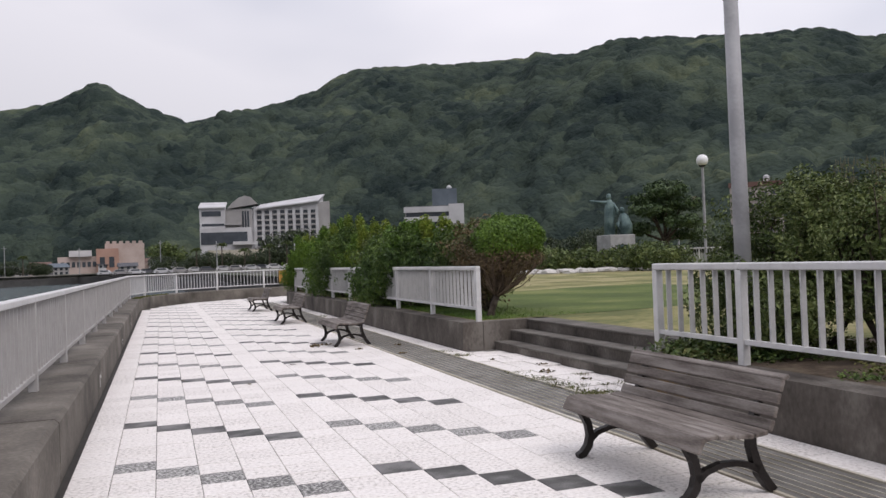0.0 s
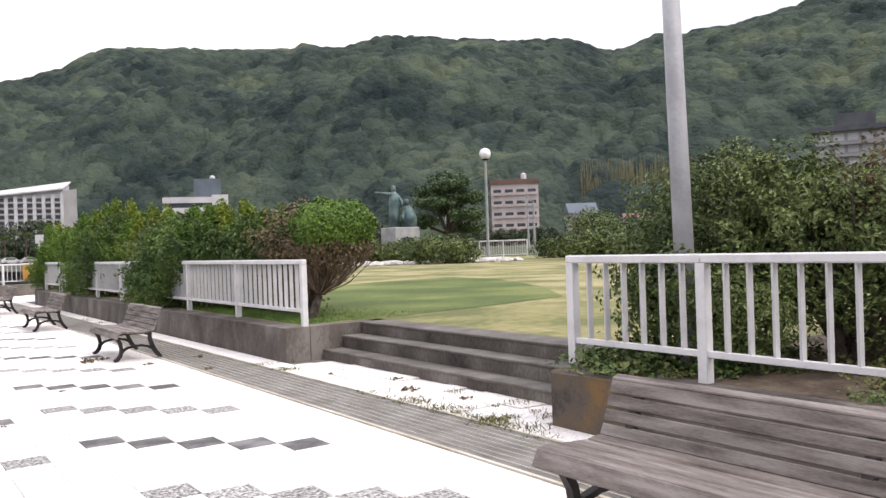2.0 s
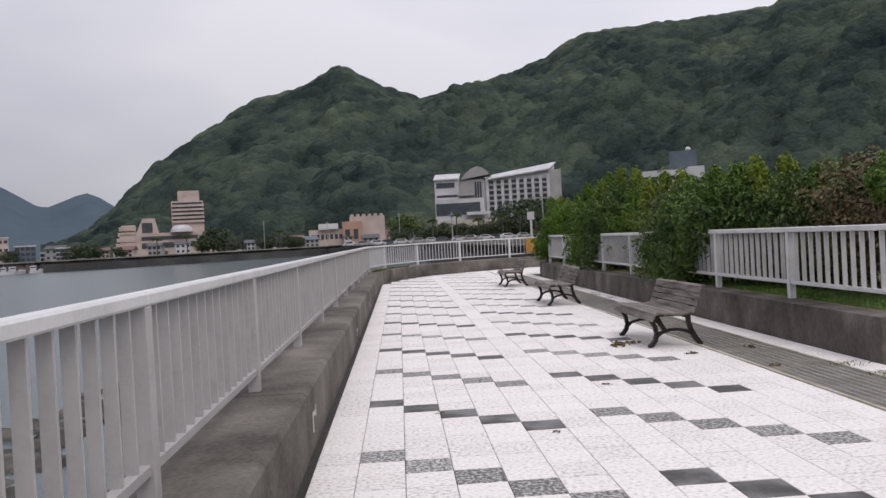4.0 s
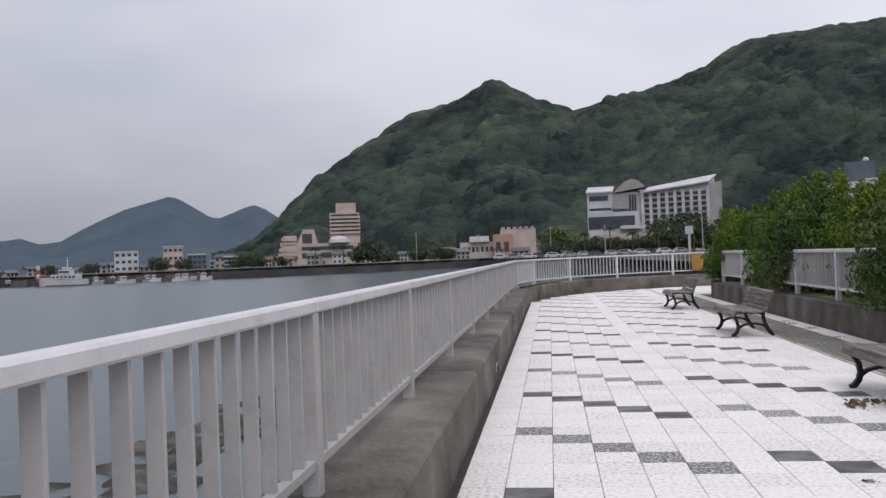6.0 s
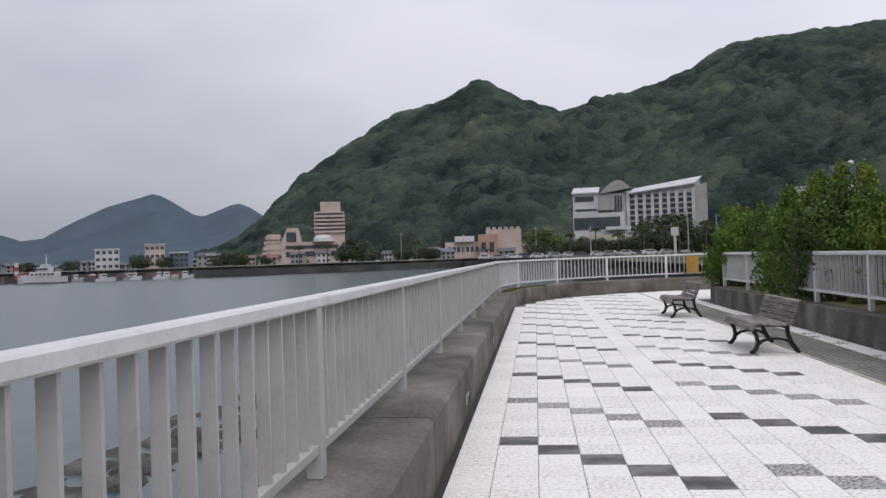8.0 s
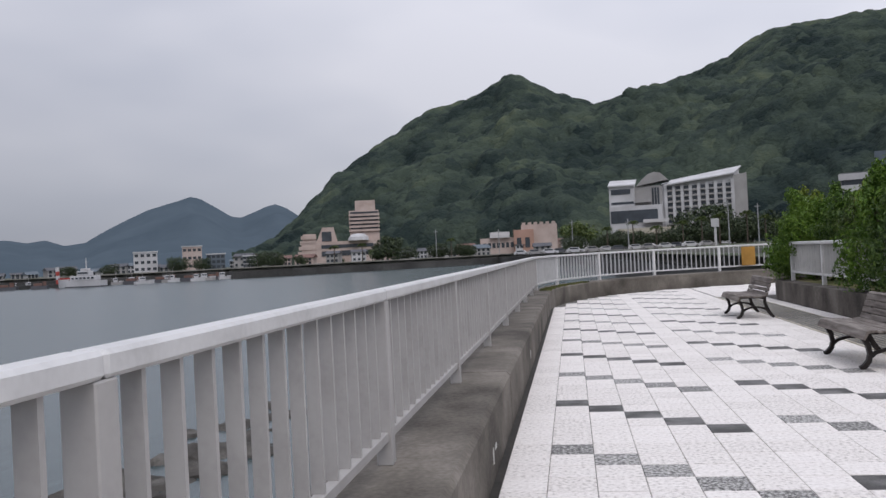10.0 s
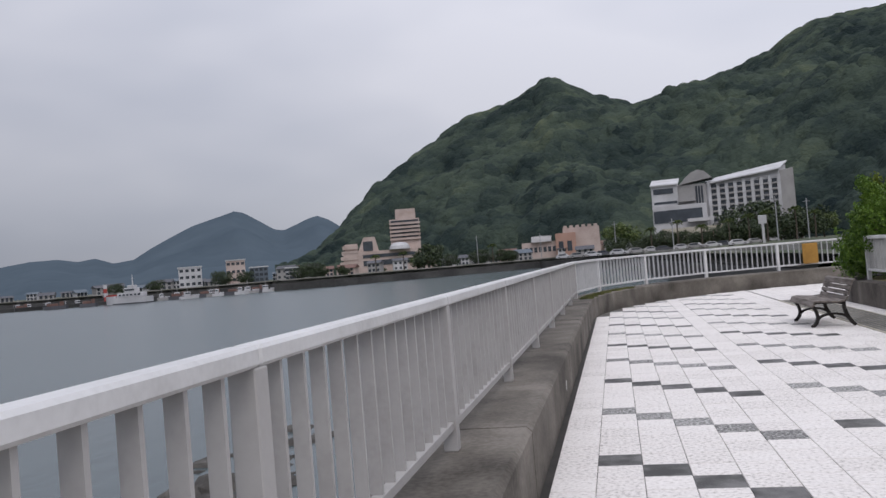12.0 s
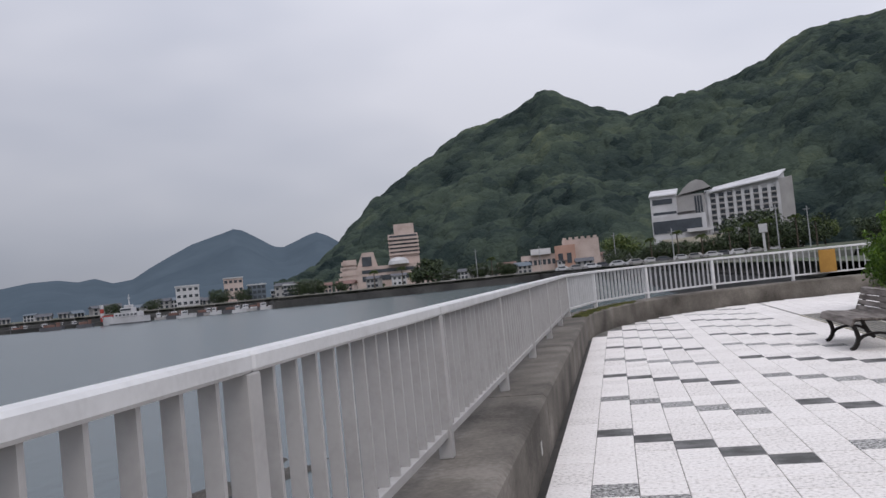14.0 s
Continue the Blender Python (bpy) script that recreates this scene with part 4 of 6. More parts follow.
# ---------------------------------------------------------------- shrubs
def round_tree(at):
    """A short leaning trunk, a wide fan of bare twigs and a clipped green dome on top."""
    rng = np.random.default_rng(5)
    top = thing("round_tree", pose(*at), "round clipped shrub tree, green dome over bare brown twigs", "shrub")
    bm = bmesh.new()
    fork = Vector((0.08, 0, 0.34))
    tube(bm, [(-0.06, 0, -0.03), (0.0, 0, 0.15), fork], [0.075, 0.06, 0.055], 9)
    part("trunk", bm, M_BARK, top)
    bm = bmesh.new()
    for k in range(90):
        a, q = k * 2.4, math.sqrt((k + 0.5) / 90)
        end = Vector((0.36 + 0.66 * q * math.cos(a), 0.64 * q * math.sin(a), 1.30 - 0.42 * q * q + rng.normal() * 0.06))
        mid = fork.lerp(end, 0.45) + Vector((rng.normal() * 0.05, rng.normal() * 0.05, -0.07 * q))
        tube(bm, [fork, mid, end], [0.022 if k % 6 == 0 else 0.012, 0.009, 0.004], 5)
        for _ in range(3):
            tip = end + Vector((rng.normal() * 0.10, rng.normal() * 0.10, rng.uniform(0.02, 0.2)))
            tube(bm, [mid.lerp(end, 0.6), tip], [0.005, 0.0025], 4)
    part("twig_fan", bm, M_TWIG, top, "fan of bare brown twigs")
    for name, lumps, n, mat in (("crown", [(0.36, 0, 1.36, 0.66, 0.64, 0.40), (0.28, 0.15, 1.45, 0.46, 0.44, 0.36), (0.52, -0.15, 1.42, 0.44, 0.42, 0.36)], 19000, M_LEAF_GREEN), ("browned_foliage", [(0.34, 0, 1.02, 0.64, 0.62, 0.24), (0.28, 0, 0.82, 0.42, 0.42, 0.18)], 2600, M_LEAF_BROWN)):
        p, nrm = clumps(rng, lumps, n, 0.35, 0.08)
        o = new(name, leaves_mesh(name, p, nrm, rng, 0.042, mat, 0.42))
        o.parent = top


M_TWIG = material("brown_twigs", [(0.07, 0.048, 0.034), (0.13, 0.092, 0.064), (0.18, 0.13, 0.09)], 0.9, 8, 50, 0.3, per_island=0.3)
round_tree((5.95, 3.2, 0.44))
shrub("browned_shrub", (6.35, 4.35, 0.44), [(0, 0, 1.0, 0.7, 0.7, 0.75), (0.1, 0.5, 1.15, 0.6, 0.6, 0.6), (-0.2, -0.3, 0.8, 0.5, 0.5, 0.5)], 9000, 0.05, M_LEAF_BROWN, "browning twiggy shrub behind the fence", "shrub", 16, extra={"green_foliage": ([(0.1, 0.4, 1.3, 0.6, 0.6, 0.45)], 2500, M_LEAF_DARK)})
HEDGE = [(5.6, 6.5, 0.9, 1.05, M_LEAF_DARK, 0), (6.7, 6.2, 0.9, 1.1, M_LEAF_DEEP, 0), (7.9, 5.8, 0.9, 1.1, M_LEAF_DEEP, 1), (9.0, 5.8, 1.0, 1.17, M_LEAF_DEEP, 1), (10.4, 6.0, 1.0, 1.2, M_LEAF_DARK, 0), (11.9, 6.2, 1.0, 1.22, M_LEAF_YELLOW, 0), (13.3, 6.2, 1.0, 1.18, M_LEAF_GREEN, 0),
         (14.7, 5.85, 0.95, 1.4, M_LEAF_DEEP, 1), (16.0, 5.85, 0.95, 1.45, M_LEAF_GREEN, 1), (17.5, 6.35, 0.9, 1.3, M_LEAF_DEEP, 0), (18.9, 6.4, 0.9, 1.2, M_LEAF_DARK, 0), (20.3, 6.35, 0.9, 1.15, M_LEAF_DEEP, 0), (21.6, 5.9, 0.85, 1.25, M_LEAF_GREEN, 1), (22.8, 6.3, 0.8, 1.2, M_LEAF_DEEP, 1)]
for k, (hy, hx, r, h, mat, hang) in enumerate(HEDGE):
    lab = {M_LEAF_YELLOW: "yellow-green shrub behind the fence"}.get(mat, "leafy green shrub growing through the fence" if hang else "leafy green shrub behind the fence")
    over = -0.66 if hang else -0.2
    hr = random.Random(k + 50)
    shoots = [(hr.uniform(-0.5, 0.4), hr.uniform(-r, r) * 0.8, h * hr.uniform(1.25, 1.62), 0.14, 0.16, hr.uniform(0.16, 0.3)) for _ in range(7)]
    lumps = [(0, 0, h * 0.75, r * 0.75, r, h * 0.66), (over, 0.3, h * 0.45, 0.42, 0.5, h * 0.42), (0.15, -0.4, h * 1.05, 0.5, 0.5, h * 0.46), (over * 0.7, -0.4, h * 0.85, 0.4, 0.42, h * 0.4), (-0.1, 0.45, h * 1.1, 0.4, 0.42, h * 0.4), (over * 0.8, -0.05, h * 1.0, 0.3, 0.3, h * 0.3)]
    shrub("hedge_shrub", (hx, hy, 0.44), lumps, 15000, 0.085, mat, lab, "shrub", 8, "hedge along the fence", aspect=0.22, extra={"young_foliage": (shoots, 2200, M_LEAF_YELLOW if k % 3 == 1 else M_LEAF_GREEN)})

shrub("broadleaf_shrub", (6.6, -3.55, 0.45), [(0, 0, 0.95, 0.75, 0.75, 0.75), (0.45, -0.4, 1.0, 0.6, 0.65, 0.65), (-0.2, 0.4, 0.75, 0.5, 0.5, 0.5), (0.1, -0.1, 1.35, 0.42, 0.42, 0.42), (0.3, 0.35, 1.2, 0.4, 0.4, 0.45), (-0.8, -0.2, 0.5, 0.42, 0.55, 0.45), (-0.78, -0.75, 0.4, 0.36, 0.4, 0.36)], 44000, 0.046, M_LEAF_DARK, "broadleaf evergreen shrub behind the fence", "shrub", 12, aspect=0.3)
shrub("broadleaf_shrub", (6.65, -4.7, 0.45), [(0, 0, 0.9, 0.6, 0.65, 0.62), (0.1, 0.5, 1.1, 0.55, 0.5, 0.6), (0.1, -0.45, 0.8, 0.42, 0.42, 0.45)], 22000, 0.046, M_LEAF_DARK, "broadleaf evergreen shrub with browned top", "shrub", 16, aspect=0.3, extra={"dry_foliage": ([(0.15, -0.3, 1.25, 0.4, 0.42, 0.45), (0.1, -0.6, 0.95, 0.3, 0.3, 0.3)], 3500, M_LEAF_BROWN)})
shrub("round_shrub", (7.0, -8.45, 0.45), [(0, 0, 0.66, 0.85, 0.85, 0.62), (0.2, 0.25, 0.85, 0.55, 0.55, 0.48), (0.1, -0.5, 0.75, 0.72, 0.72, 0.58)], 46000, 0.036, M_LEAF_DARK, "rounded evergreen shrub beside the shelter", "shrub", 10)

# iris clump
iris = thing("iris_clump", pose(7.15, -6.6, 0.45), "clump of tall green iris blades", "plant")
rngi = np.random.default_rng(8)
for c in range(3):
    for _ in range(60):
        bx, by = rngi.normal(0, 0.14) + (c - 1) * 0.05, rngi.normal(0, 0.10) - (c - 1) * 0.42
        h, lx, ly, wd = rngi.uniform(0.3, 0.62), rngi.normal(0, 0.16), rngi.normal(0, 0.16), 0.016
        ang = rngi.uniform(0, 3.14)
        dx, dy = math.cos(ang) * wd, math.sin(ang) * wd
        v = [(bx - dx, by - dy, 0), (bx + dx, by + dy, 0), (bx + dx + lx * 0.4, by + dy + ly * 0.4, h * 0.6), (bx - dx + lx * 0.4, by - dy + ly * 0.4, h * 0.6), (bx + lx, by + ly, h)]
        o = new("blade", arrays_mesh("blade", v, [(0, 1, 2, 3), (3, 2, 4)], M_LEAF_IRIS))
        o.parent = iris


# ---------------------------------------------------------------- buildings across the bay and inland
def facing(az, dist, z=GROUND, turn=0.0, y0=0.0):
    """A pose whose -y side faces the promenade."""
    x, y = from_eye(az, dist, y0)
    return pose(x, y, z, 0, 0, -az + turn)


def grid_parts(parent, name, me, xs, zs, y, label=""):
    for x in xs:
        for z in zs:
            o = new(name, me)
            o.parent = parent
            o.matrix_basis = pose(x, y, z)
            if label:
                tagged(o, label)


def steps_of(a, b, n):
    return [a + (b - a) * (k + 0.5) / n for k in range(n)]


def gable(bm, x0, x1, y0, y1, z0, z1):
    """A gable roof with its ridge along x."""
    ym = (y0 + y1) / 2
    v = [bm.verts.new(p) for p in ((x0, y0, z0), (x1, y0, z0), (x1, y1, z0), (x0, y1, z0), (x0, ym, z1), (x1, ym, z1))]
    for q in ((0, 1, 5, 4), (2, 3, 4, 5), (1, 2, 5), (3, 0, 4), (3, 2, 1, 0)):
        bm.faces.new([v[i] for i in q])
    return bm


def lean(bm, x0, x1, y0, y1, z0, z1, t=0.6):
    """A thick roof slab that rises from y0 to y1."""
    v = [bm.verts.new(p) for p in ((x0, y0, z0), (x1, y0, z0), (x1, y1, z1), (x0, y1, z1), (x0, y0, z0 - t), (x1, y0, z0 - t), (x1, y1, z1 - t), (x0, y1, z1 - t))]
    for q in ((0, 1, 2, 3), (7, 6, 5, 4), (4, 5, 1, 0), (5, 6, 2, 1), (6, 7, 3, 2), (7, 4, 0, 3)):
        bm.faces.new([v[i] for i in q])
    return bm


# white hotel with a long balcony wing whose roof climbs towards one end
hotel = thing("hotel", facing(7.3, 430), "white seaside hotel with slanted white roofs and stacks of balconies", "hotel")


def hexa(lo, hi):
    """A six-sided solid between two quads of corners."""
    bm = bmesh.new()
    v = [bm.verts.new(p) for p in (*lo, *hi)]
    for q in ((3, 2, 1, 0), (4, 5, 6, 7), (0, 1, 5, 4), (1, 2, 6, 5), (2, 3, 7, 6), (3, 0, 4, 7)):
        bm.faces.new([v[i] for i in q])
    return bm


part("wing", hexa(((-9, 0, 0), (25, 0, 0), (29, 15, 0), (-9, 15, 0)), ((-9, 0, 30.2), (25, 0, 33.8), (29, 15, 37.0), (-9, 15, 32.4))), M_BWHITE, hotel)
part("wing_roof", hexa(((-6.5, -2.4, 29.9), (25.5, -2.4, 33.6), (30, 15.5, 38.2), (-4.5, 15.5, 33.2)), ((-6.5, -2.4, 30.5), (25.5, -2.4, 34.2), (30, 15.5, 38.8), (-4.5, 15.5, 33.8))), M_BWHITE, hotel, "white slanted roof slab")
part("end_wall", hexa(((25, 0.2, 0), (32, 9, 0), (32, 14, 0), (27, 14, 0)), ((25, 0.2, 33.0), (32, 9, 34.6), (32, 14, 34.6), (27, 14, 34.6))), M_BGREY, hotel)
win = link_mesh("window", boxed(-1.15, 1.15, -0.25, 0.1, -1.0, 1.0), M_BGLASS)
bal = link_mesh("balcony", boxed(-1.2, 1.2, -1.3, -0.3, -0.5, 0.35, 0.1), M_BGREY)
fin = link_mesh("pier", boxed(-0.75, 0.75, -1.0, 0, 0, 24), M_BWHITE)
grid_parts(hotel, "window", win, steps_of(-7, 24.6, 8), [12.0 + 2.75 * k for k in range(7)], 0)
grid_parts(hotel, "balcony", bal, steps_of(-7, 24.6, 8), [10.9 + 2.75 * k for k in range(7)], 0)
grid_parts(hotel, "pier", fin, [-7 + 3.95 * k for k in range(9)], [7], 0)
part("block", boxed(-34.5, -22, -3, 12, 0, 31.5), M_BWHITE, hotel)
part("block_roof", lean(bmesh.new(), -35, -21.5, -4, 12, 31.6, 35.2, 0.6), M_BWHITE, hotel)
part("window", boxed(-33.5, -24, -3.2, -2.9, 27.0, 29.6), M_BGLASS, hotel)
part("window", boxed(-33.5, -22.5, -3.2, -2.9, 22.0, 23.2), M_BGLASS, hotel)
part("hall", boxed(-22, -9, -1, 12, 0, 30.6), M_BGREY, hotel)
bm = bmesh.new()
arch = [(-21, 30.7), (-18.5, 33.6), (-15, 36.4), (-12, 37.4), (-9, 36.6), (-5.5, 33.0)]
vs = [[bm.verts.new((x, y, z)) for x, z in arch] for y in (-2, 12)]
for k in range(len(arch) - 1):
    bm.faces.new((vs[0][k], vs[0][k + 1], vs[1][k + 1], vs[1][k]))
bm.faces.new(vs[0][::-1])
bm.faces.new(vs[1])
part("hall_roof", bm, M_BGREY, hotel, "grey arched roof")
for k in range(3):
    part("window", boxed(-13.6 + k * 1.3, -12.7 + k * 1.3, -1.25, -0.95, 21, 29.5), M_BGLASS, hotel)
part("terrace", boxed(-22, -13.8, -4, -1, 22.4, 24.0), M_BGREY, hotel)
part("podium", boxed(-34.3, -8.9, -7, -0.05, 0, 20.8), M_BWHITE, hotel)
part("window", boxed(-33.8, -11, -7.25, -6.9, 12.5, 18.6), M_BGLASS, hotel, "wide dark dining-room window")
part("canopy", boxed(-18, -6, -12, -7.3, 12.0, 13.6), M_BWHITE, hotel)
part("lower_hall", boxed(-30, -2, -16, -12.1, 0, 9.5), M_EDGE, hotel, "cream ground floor hall")

# white office block with a blue penthouse
block = thing("office_block", facing(18.5, 330, y0=-7.5), "low white building with ribbon windows and a blue penthouse", "building")
part("body", boxed(-11.5, 11.5, 0, 12, 0, 22.5), M_BGREY, block)
for k in range(4):
    part("spandrel", boxed(-12, 11.8, -1.0, 0.0, 8.0 + 4.0 * k, 10.2 + 4.0 * k), M_BWHITE, block)
    part("window", boxed(-11.2, 11.2, -0.2, 0.05, 10.2 + 4.0 * k, 12.0 + 4.0 * k) if k < 3 else boxed(-11.2, 11.2, -0.2, 0.05, 22.2, 22.4), M_BGLASS, block)
part("side_wall", boxed(6.0, 12, -1.2, 8, 7, 23), M_BWHITE, block)
part("penthouse", boxed(-0.5, 9.5, 3, 11, 22.5, 29.5), M_BBLUE, block, "blue rooftop penthouse")
bm = bmesh.new()
tube(bm, [(6.5, 6, 29.5), (6.5, 6, 30.2), (6.5, 6, 31.0)], [0.9, 1.1, 0.5], 10)
part("tank", bm, M_BWHITE, block)

# apartment house with a red parapet
flats = thing("apartment_house", facing(40.05, 262, y0=-7.5), "pale pink apartment house with a red parapet and recessed balconies", "apartment house")
part("body", boxed(-7.4, 7.4, 0, 10, 0, 19.2), M_FLATS, flats)
part("parapet", boxed(-7.7, 7.7, -0.4, 10.3, 19.2, 20.6), M_BRED, flats, "dark red parapet")
rec = link_mesh("window", boxed(-1.25, 1.25, -0.12, 0.1, -0.9, 0.9), M_BGLASS)
rail = link_mesh("balcony", boxed(-1.4, 1.4, -0.55, -0.14, -0.95, -0.1), M_FLATS)
grid_parts(flats, "window", rec, steps_of(-7.2, 7.2, 4), [5.8 + 3.6 * k for k in range(4)], 0)
grid_parts(flats, "balcony", rail, steps_of(-7.2, 7.2, 4), [5.8 + 3.6 * k for k in range(4)], 0)
part("doorway", boxed(0.8, 6.4, -0.15, 0.1, 0.4, 3.0), M_BGLASS, flats)
bm = bmesh.new()
tube(bm, [(3.0, 4, 20.6), (3.0, 4, 22.4), (3.0, 4, 22.8)], [0.9, 0.9, 0.3], 10)
part("tank", bm, M_BWHITE, flats, "white water tank")


def house(at, w, d, h, wall, roof, label, rise=2.0, rows=2, cols=3):
    top = thing("house", at, label, "house", "houses along the shore")
    part("wall", boxed(-w / 2, w / 2, 0, d, 0, h), wall, top)
    part("roof", gable(bmesh.new(), -w / 2 - 0.5, w / 2 + 0.5, -0.6, d + 0.6, h, h + rise), roof, top)
    me = link_mesh("window", boxed(-0.6, 0.6, -0.08, 0.05, -0.6, 0.6), M_BGLASS)
    grid_parts(top, "window", me, steps_of(-w / 2, w / 2, cols), [h * (k + 0.55) / rows for k in range(rows)], 0)
    return top


house(facing(36.6, 372, 14.0, y0=-7.5), 9, 7, 9, M_BGREY, M_BRED, "hillside house with a red roof", 1.6)
house(facing(44.7, 205, 0.4, 12, -7.5), 6.5, 6, 7.4, M_BGREY, M_BBLUE, "house with a blue metal roof", 2.6)
house(facing(48.5, 210, 0.4, 0, -7.5), 8, 6, 5.2, M_BPINK, M_BRED, "low house with a red roof")

# large hotel behind the shelter
inn = thing("hotel", facing(63.9, 300, y0=-9.5), "wide grey hotel with rows of shaded balconies", "hotel")
part("body", boxed(-25.5, 25.5, 0, 14, 0, 33), M_BGREY, inn)
part("roof", boxed(-27, 27, -2.0, 15, 33, 34.6), M_BROOF, inn)
part("penthouse", prism(bmesh.new(), [(-20, 2), (-8, 2), (-9, 10), (-19, 10)], 34.6, 39), M_BROOF, inn)
slab = link_mesh("balcony", boxed(-25.6, 25.6, -1.8, 0, -0.5, 0.5), M_BGREY)
grid_parts(inn, "balcony", slab, [0], [9.5 + 3.9 * k for k in range(6)], 0)
pane = link_mesh("window", boxed(-1.55, 1.55, -0.15, 0.05, -1.15, 1.15), M_BWHITE)
grid_parts(inn, "window", pane, steps_of(-25, 25, 12), [11.6 + 3.9 * k for k in range(6)], 0)

# stepped pink resort hotel with its tower
resort = thing("resort_hotel", facing(-15.5, 520) @ Matrix.Diagonal((1, 1, 1.05, 1)), "stepped pink resort hotel with a round-cornered tower", "hotel")
part("tower", boxed(4, 22.5, 6, 20, 0, 30.5), M_BPINK, resort)
part("crown", prism(bmesh.new(), [(8, 7), (20.5, 7), (20.5, 18), (8, 18)], 30.5, 36.5), M_BPINK, resort)
for k in range(5):
    part("window", boxed(4.6, 22.0, 5.7, 6.05, 19.4 + 2.3 * k, 20.5 + 2.3 * k), M_BGLASS, resort)
    part("balcony", boxed(3.6, 22.9, 4.6, 6.0, 18.0 + 2.3 * k, 19.1 + 2.3 * k), M_BPINK, resort)
part("podium", boxed(-26, 20, -2, 8, 0, 12.5), M_BPINK, resort)
part("window", boxed(-14, 18, -2.3, -1.9, 4.0, 7.0), M_BGLASS, resort)
part("window", boxed(-14, 18, -2.3, -1.9, 8.6, 10.6), M_BGLASS, resort)
bm = bmesh.new()
v = [bm.verts.new(p) for p in ((-17, 0, 12.5), (-4, 0, 12.5), (-6, 0, 21), (-13, 0, 21), (-17, 7, 12.5), (-4, 7, 12.5), (-6, 7, 21), (-13, 7, 21))]
for q in ((0, 1, 2, 3), (5, 4, 7, 6), (1, 5, 6, 2), (4, 0, 3, 7), (3, 2, 6, 7)):
    bm.faces.new([v[i] for i in q])
part("gatehouse", bm, M_BPINK, resort)
part("window", boxed(-13.5, -7.5, -0.25, 0.02, 12.8, 18.5), M_BGLASS, resort)
for k in range(5):
    part("terrace", boxed(-29 + 0.7 * k, -17, -3.5 + 0.5 * k, 5, 2.0 + 3.1 * k, 4.2 + 3.1 * k), M_BPINK, resort)
part("terrace_core", boxed(-25, -17.2, -0.5, 4.8, 0, 17.5), M_BPINK, resort)
bm = bmesh.new()
tube(bm, [(9, -2, 12.5), (9, -2, 14.5), (9, -2, 16.2), (9, -2, 16.6)], [6.5, 6.0, 4.0, 0.5], 16)
part("dome", bm, M_BWHITE, resort, "pale rounded glass dome")

# orange and pink shopfronts
shops = thing("shop_row", facing(-3.6, 425), "orange and pink plastered shop building by the shore", "building")
part("hall", boxed(2, 20, 0, 12, 0, 14.5), M_BPINK, shops)
part("front", boxed(-2, 8, -4, 0, 0, 12.0), M_BORANGE, shops, "orange plaster front")
part("side", boxed(-19, -2, -2, 8, 0, 8.5), M_BPINK, shops)
part("gatehouse", gable(bmesh.new(), -14, -4, -4, 3, 8.5, 11.5), M_BGREY, shops)
for k in range(6):
    part("merlon", boxed(2.4 + 3 * k, 4.2 + 3 * k, -0.2, 0.6, 14.5, 15.6), M_BPINK, shops)
for k in range(7):
    part("window", boxed(-17.5 + 2.3 * k, -16 + 2.3 * k, -2.2, -1.9, 3.5, 6.0), M_BGLASS, shops)
for k in range(2):
    part("window", boxed(-0.5 + 4.2 * k, 1.8 + 4.2 * k, -4.2, -3.9, 3, 8), M_BGLASS, shops)

# harbour buildings
for az, d, w, h, mat, lab in ((-28.4, 372, 9.5, 8.6, M_BWHITE, "white harbour warehouse with small windows"), (-25.5, 395, 8.5, 10.8, M_BPINK, "beige hotel block by the harbour"), (-24.0, 366, 7.5, 6.4, M_BBLUE, "glazed blue hall by the harbour"), (-21.8, 366, 6, 5.0, M_BWHITE, "small white office by the harbour")):
    hb = thing("harbour_building", facing(az, d), lab, "building")
    part("body", boxed(-w / 2, w / 2, 0, 8, 0, h), mat, hb)
    part("roof", boxed(-w / 2 - 0.3, w / 2 + 0.3, -0.3, 8.3, h, h + 0.5), M_BWHITE, hb)
    me = link_mesh("window", boxed(-0.7, 0.7, -0.12, 0.05, -0.6, 0.6), M_BGLASS)
    grid_parts(hb, "window", me, steps_of(-w / 2, w / 2, 4), [h * (k + 0.6) / 3 for k in range(3)], 0)

rngb = np.random.default_rng(21)
for k in range(34):
    az = -22.5 + k * 1.02 + rngb.uniform(-0.3, 0.3)
    if -19 < az < -13.2 and k % 2:
        continue
    d = rngb.uniform(396, 440) if az > -13 else rngb.uniform(368, 420)
    wall, roof = [(M_BWHITE, M_BROOF), (M_BGREY, M_BROOF), (M_BPINK, M_BRED), (M_BGREY, M_BBLUE)][int(rngb.integers(4))]
    house(facing(az, d, GROUND, rngb.uniform(-25, 25)), rngb.uniform(5, 10), 7, rngb.uniform(2.8, 5.5), wall, roof, "small shore house with plastered walls", rngb.uniform(1.0, 2.0))
for k in range(26):
    az = -48 + k * 1.0 + rngb.uniform(-0.3, 0.3)
    house(facing(az, rngb.uniform(15, 75) + (372 if az > -34.5 else 372 + (-34.5 - az) * 13), GROUND, rngb.uniform(-25, 25)), rngb.uniform(4, 8), 6, rngb.uniform(1.8, 3.8), [M_BGREY, M_BWHITE, M_BGREY][k % 3], [M_BROOF, M_BBLUE, M_BROOF][k % 3], "small harbour house across the bay", rngb.uniform(0.8, 1.6))

# harbour mole and ship
mole = kerb_strip("mole", [from_eye(-60, 640), from_eye(-31, 349)], 0, 5, SEA_Z - 1, -1.9, M_SEAWALL, "low dark concrete mole", "mole")
ship = thing("ship", pose(*from_eye(-32.2, 336), SEA_Z + 0.1, 0, 0, 172) @ Matrix.Scale(1.25, 4), "white moored ship with stepped decks and a red stern", "ship")
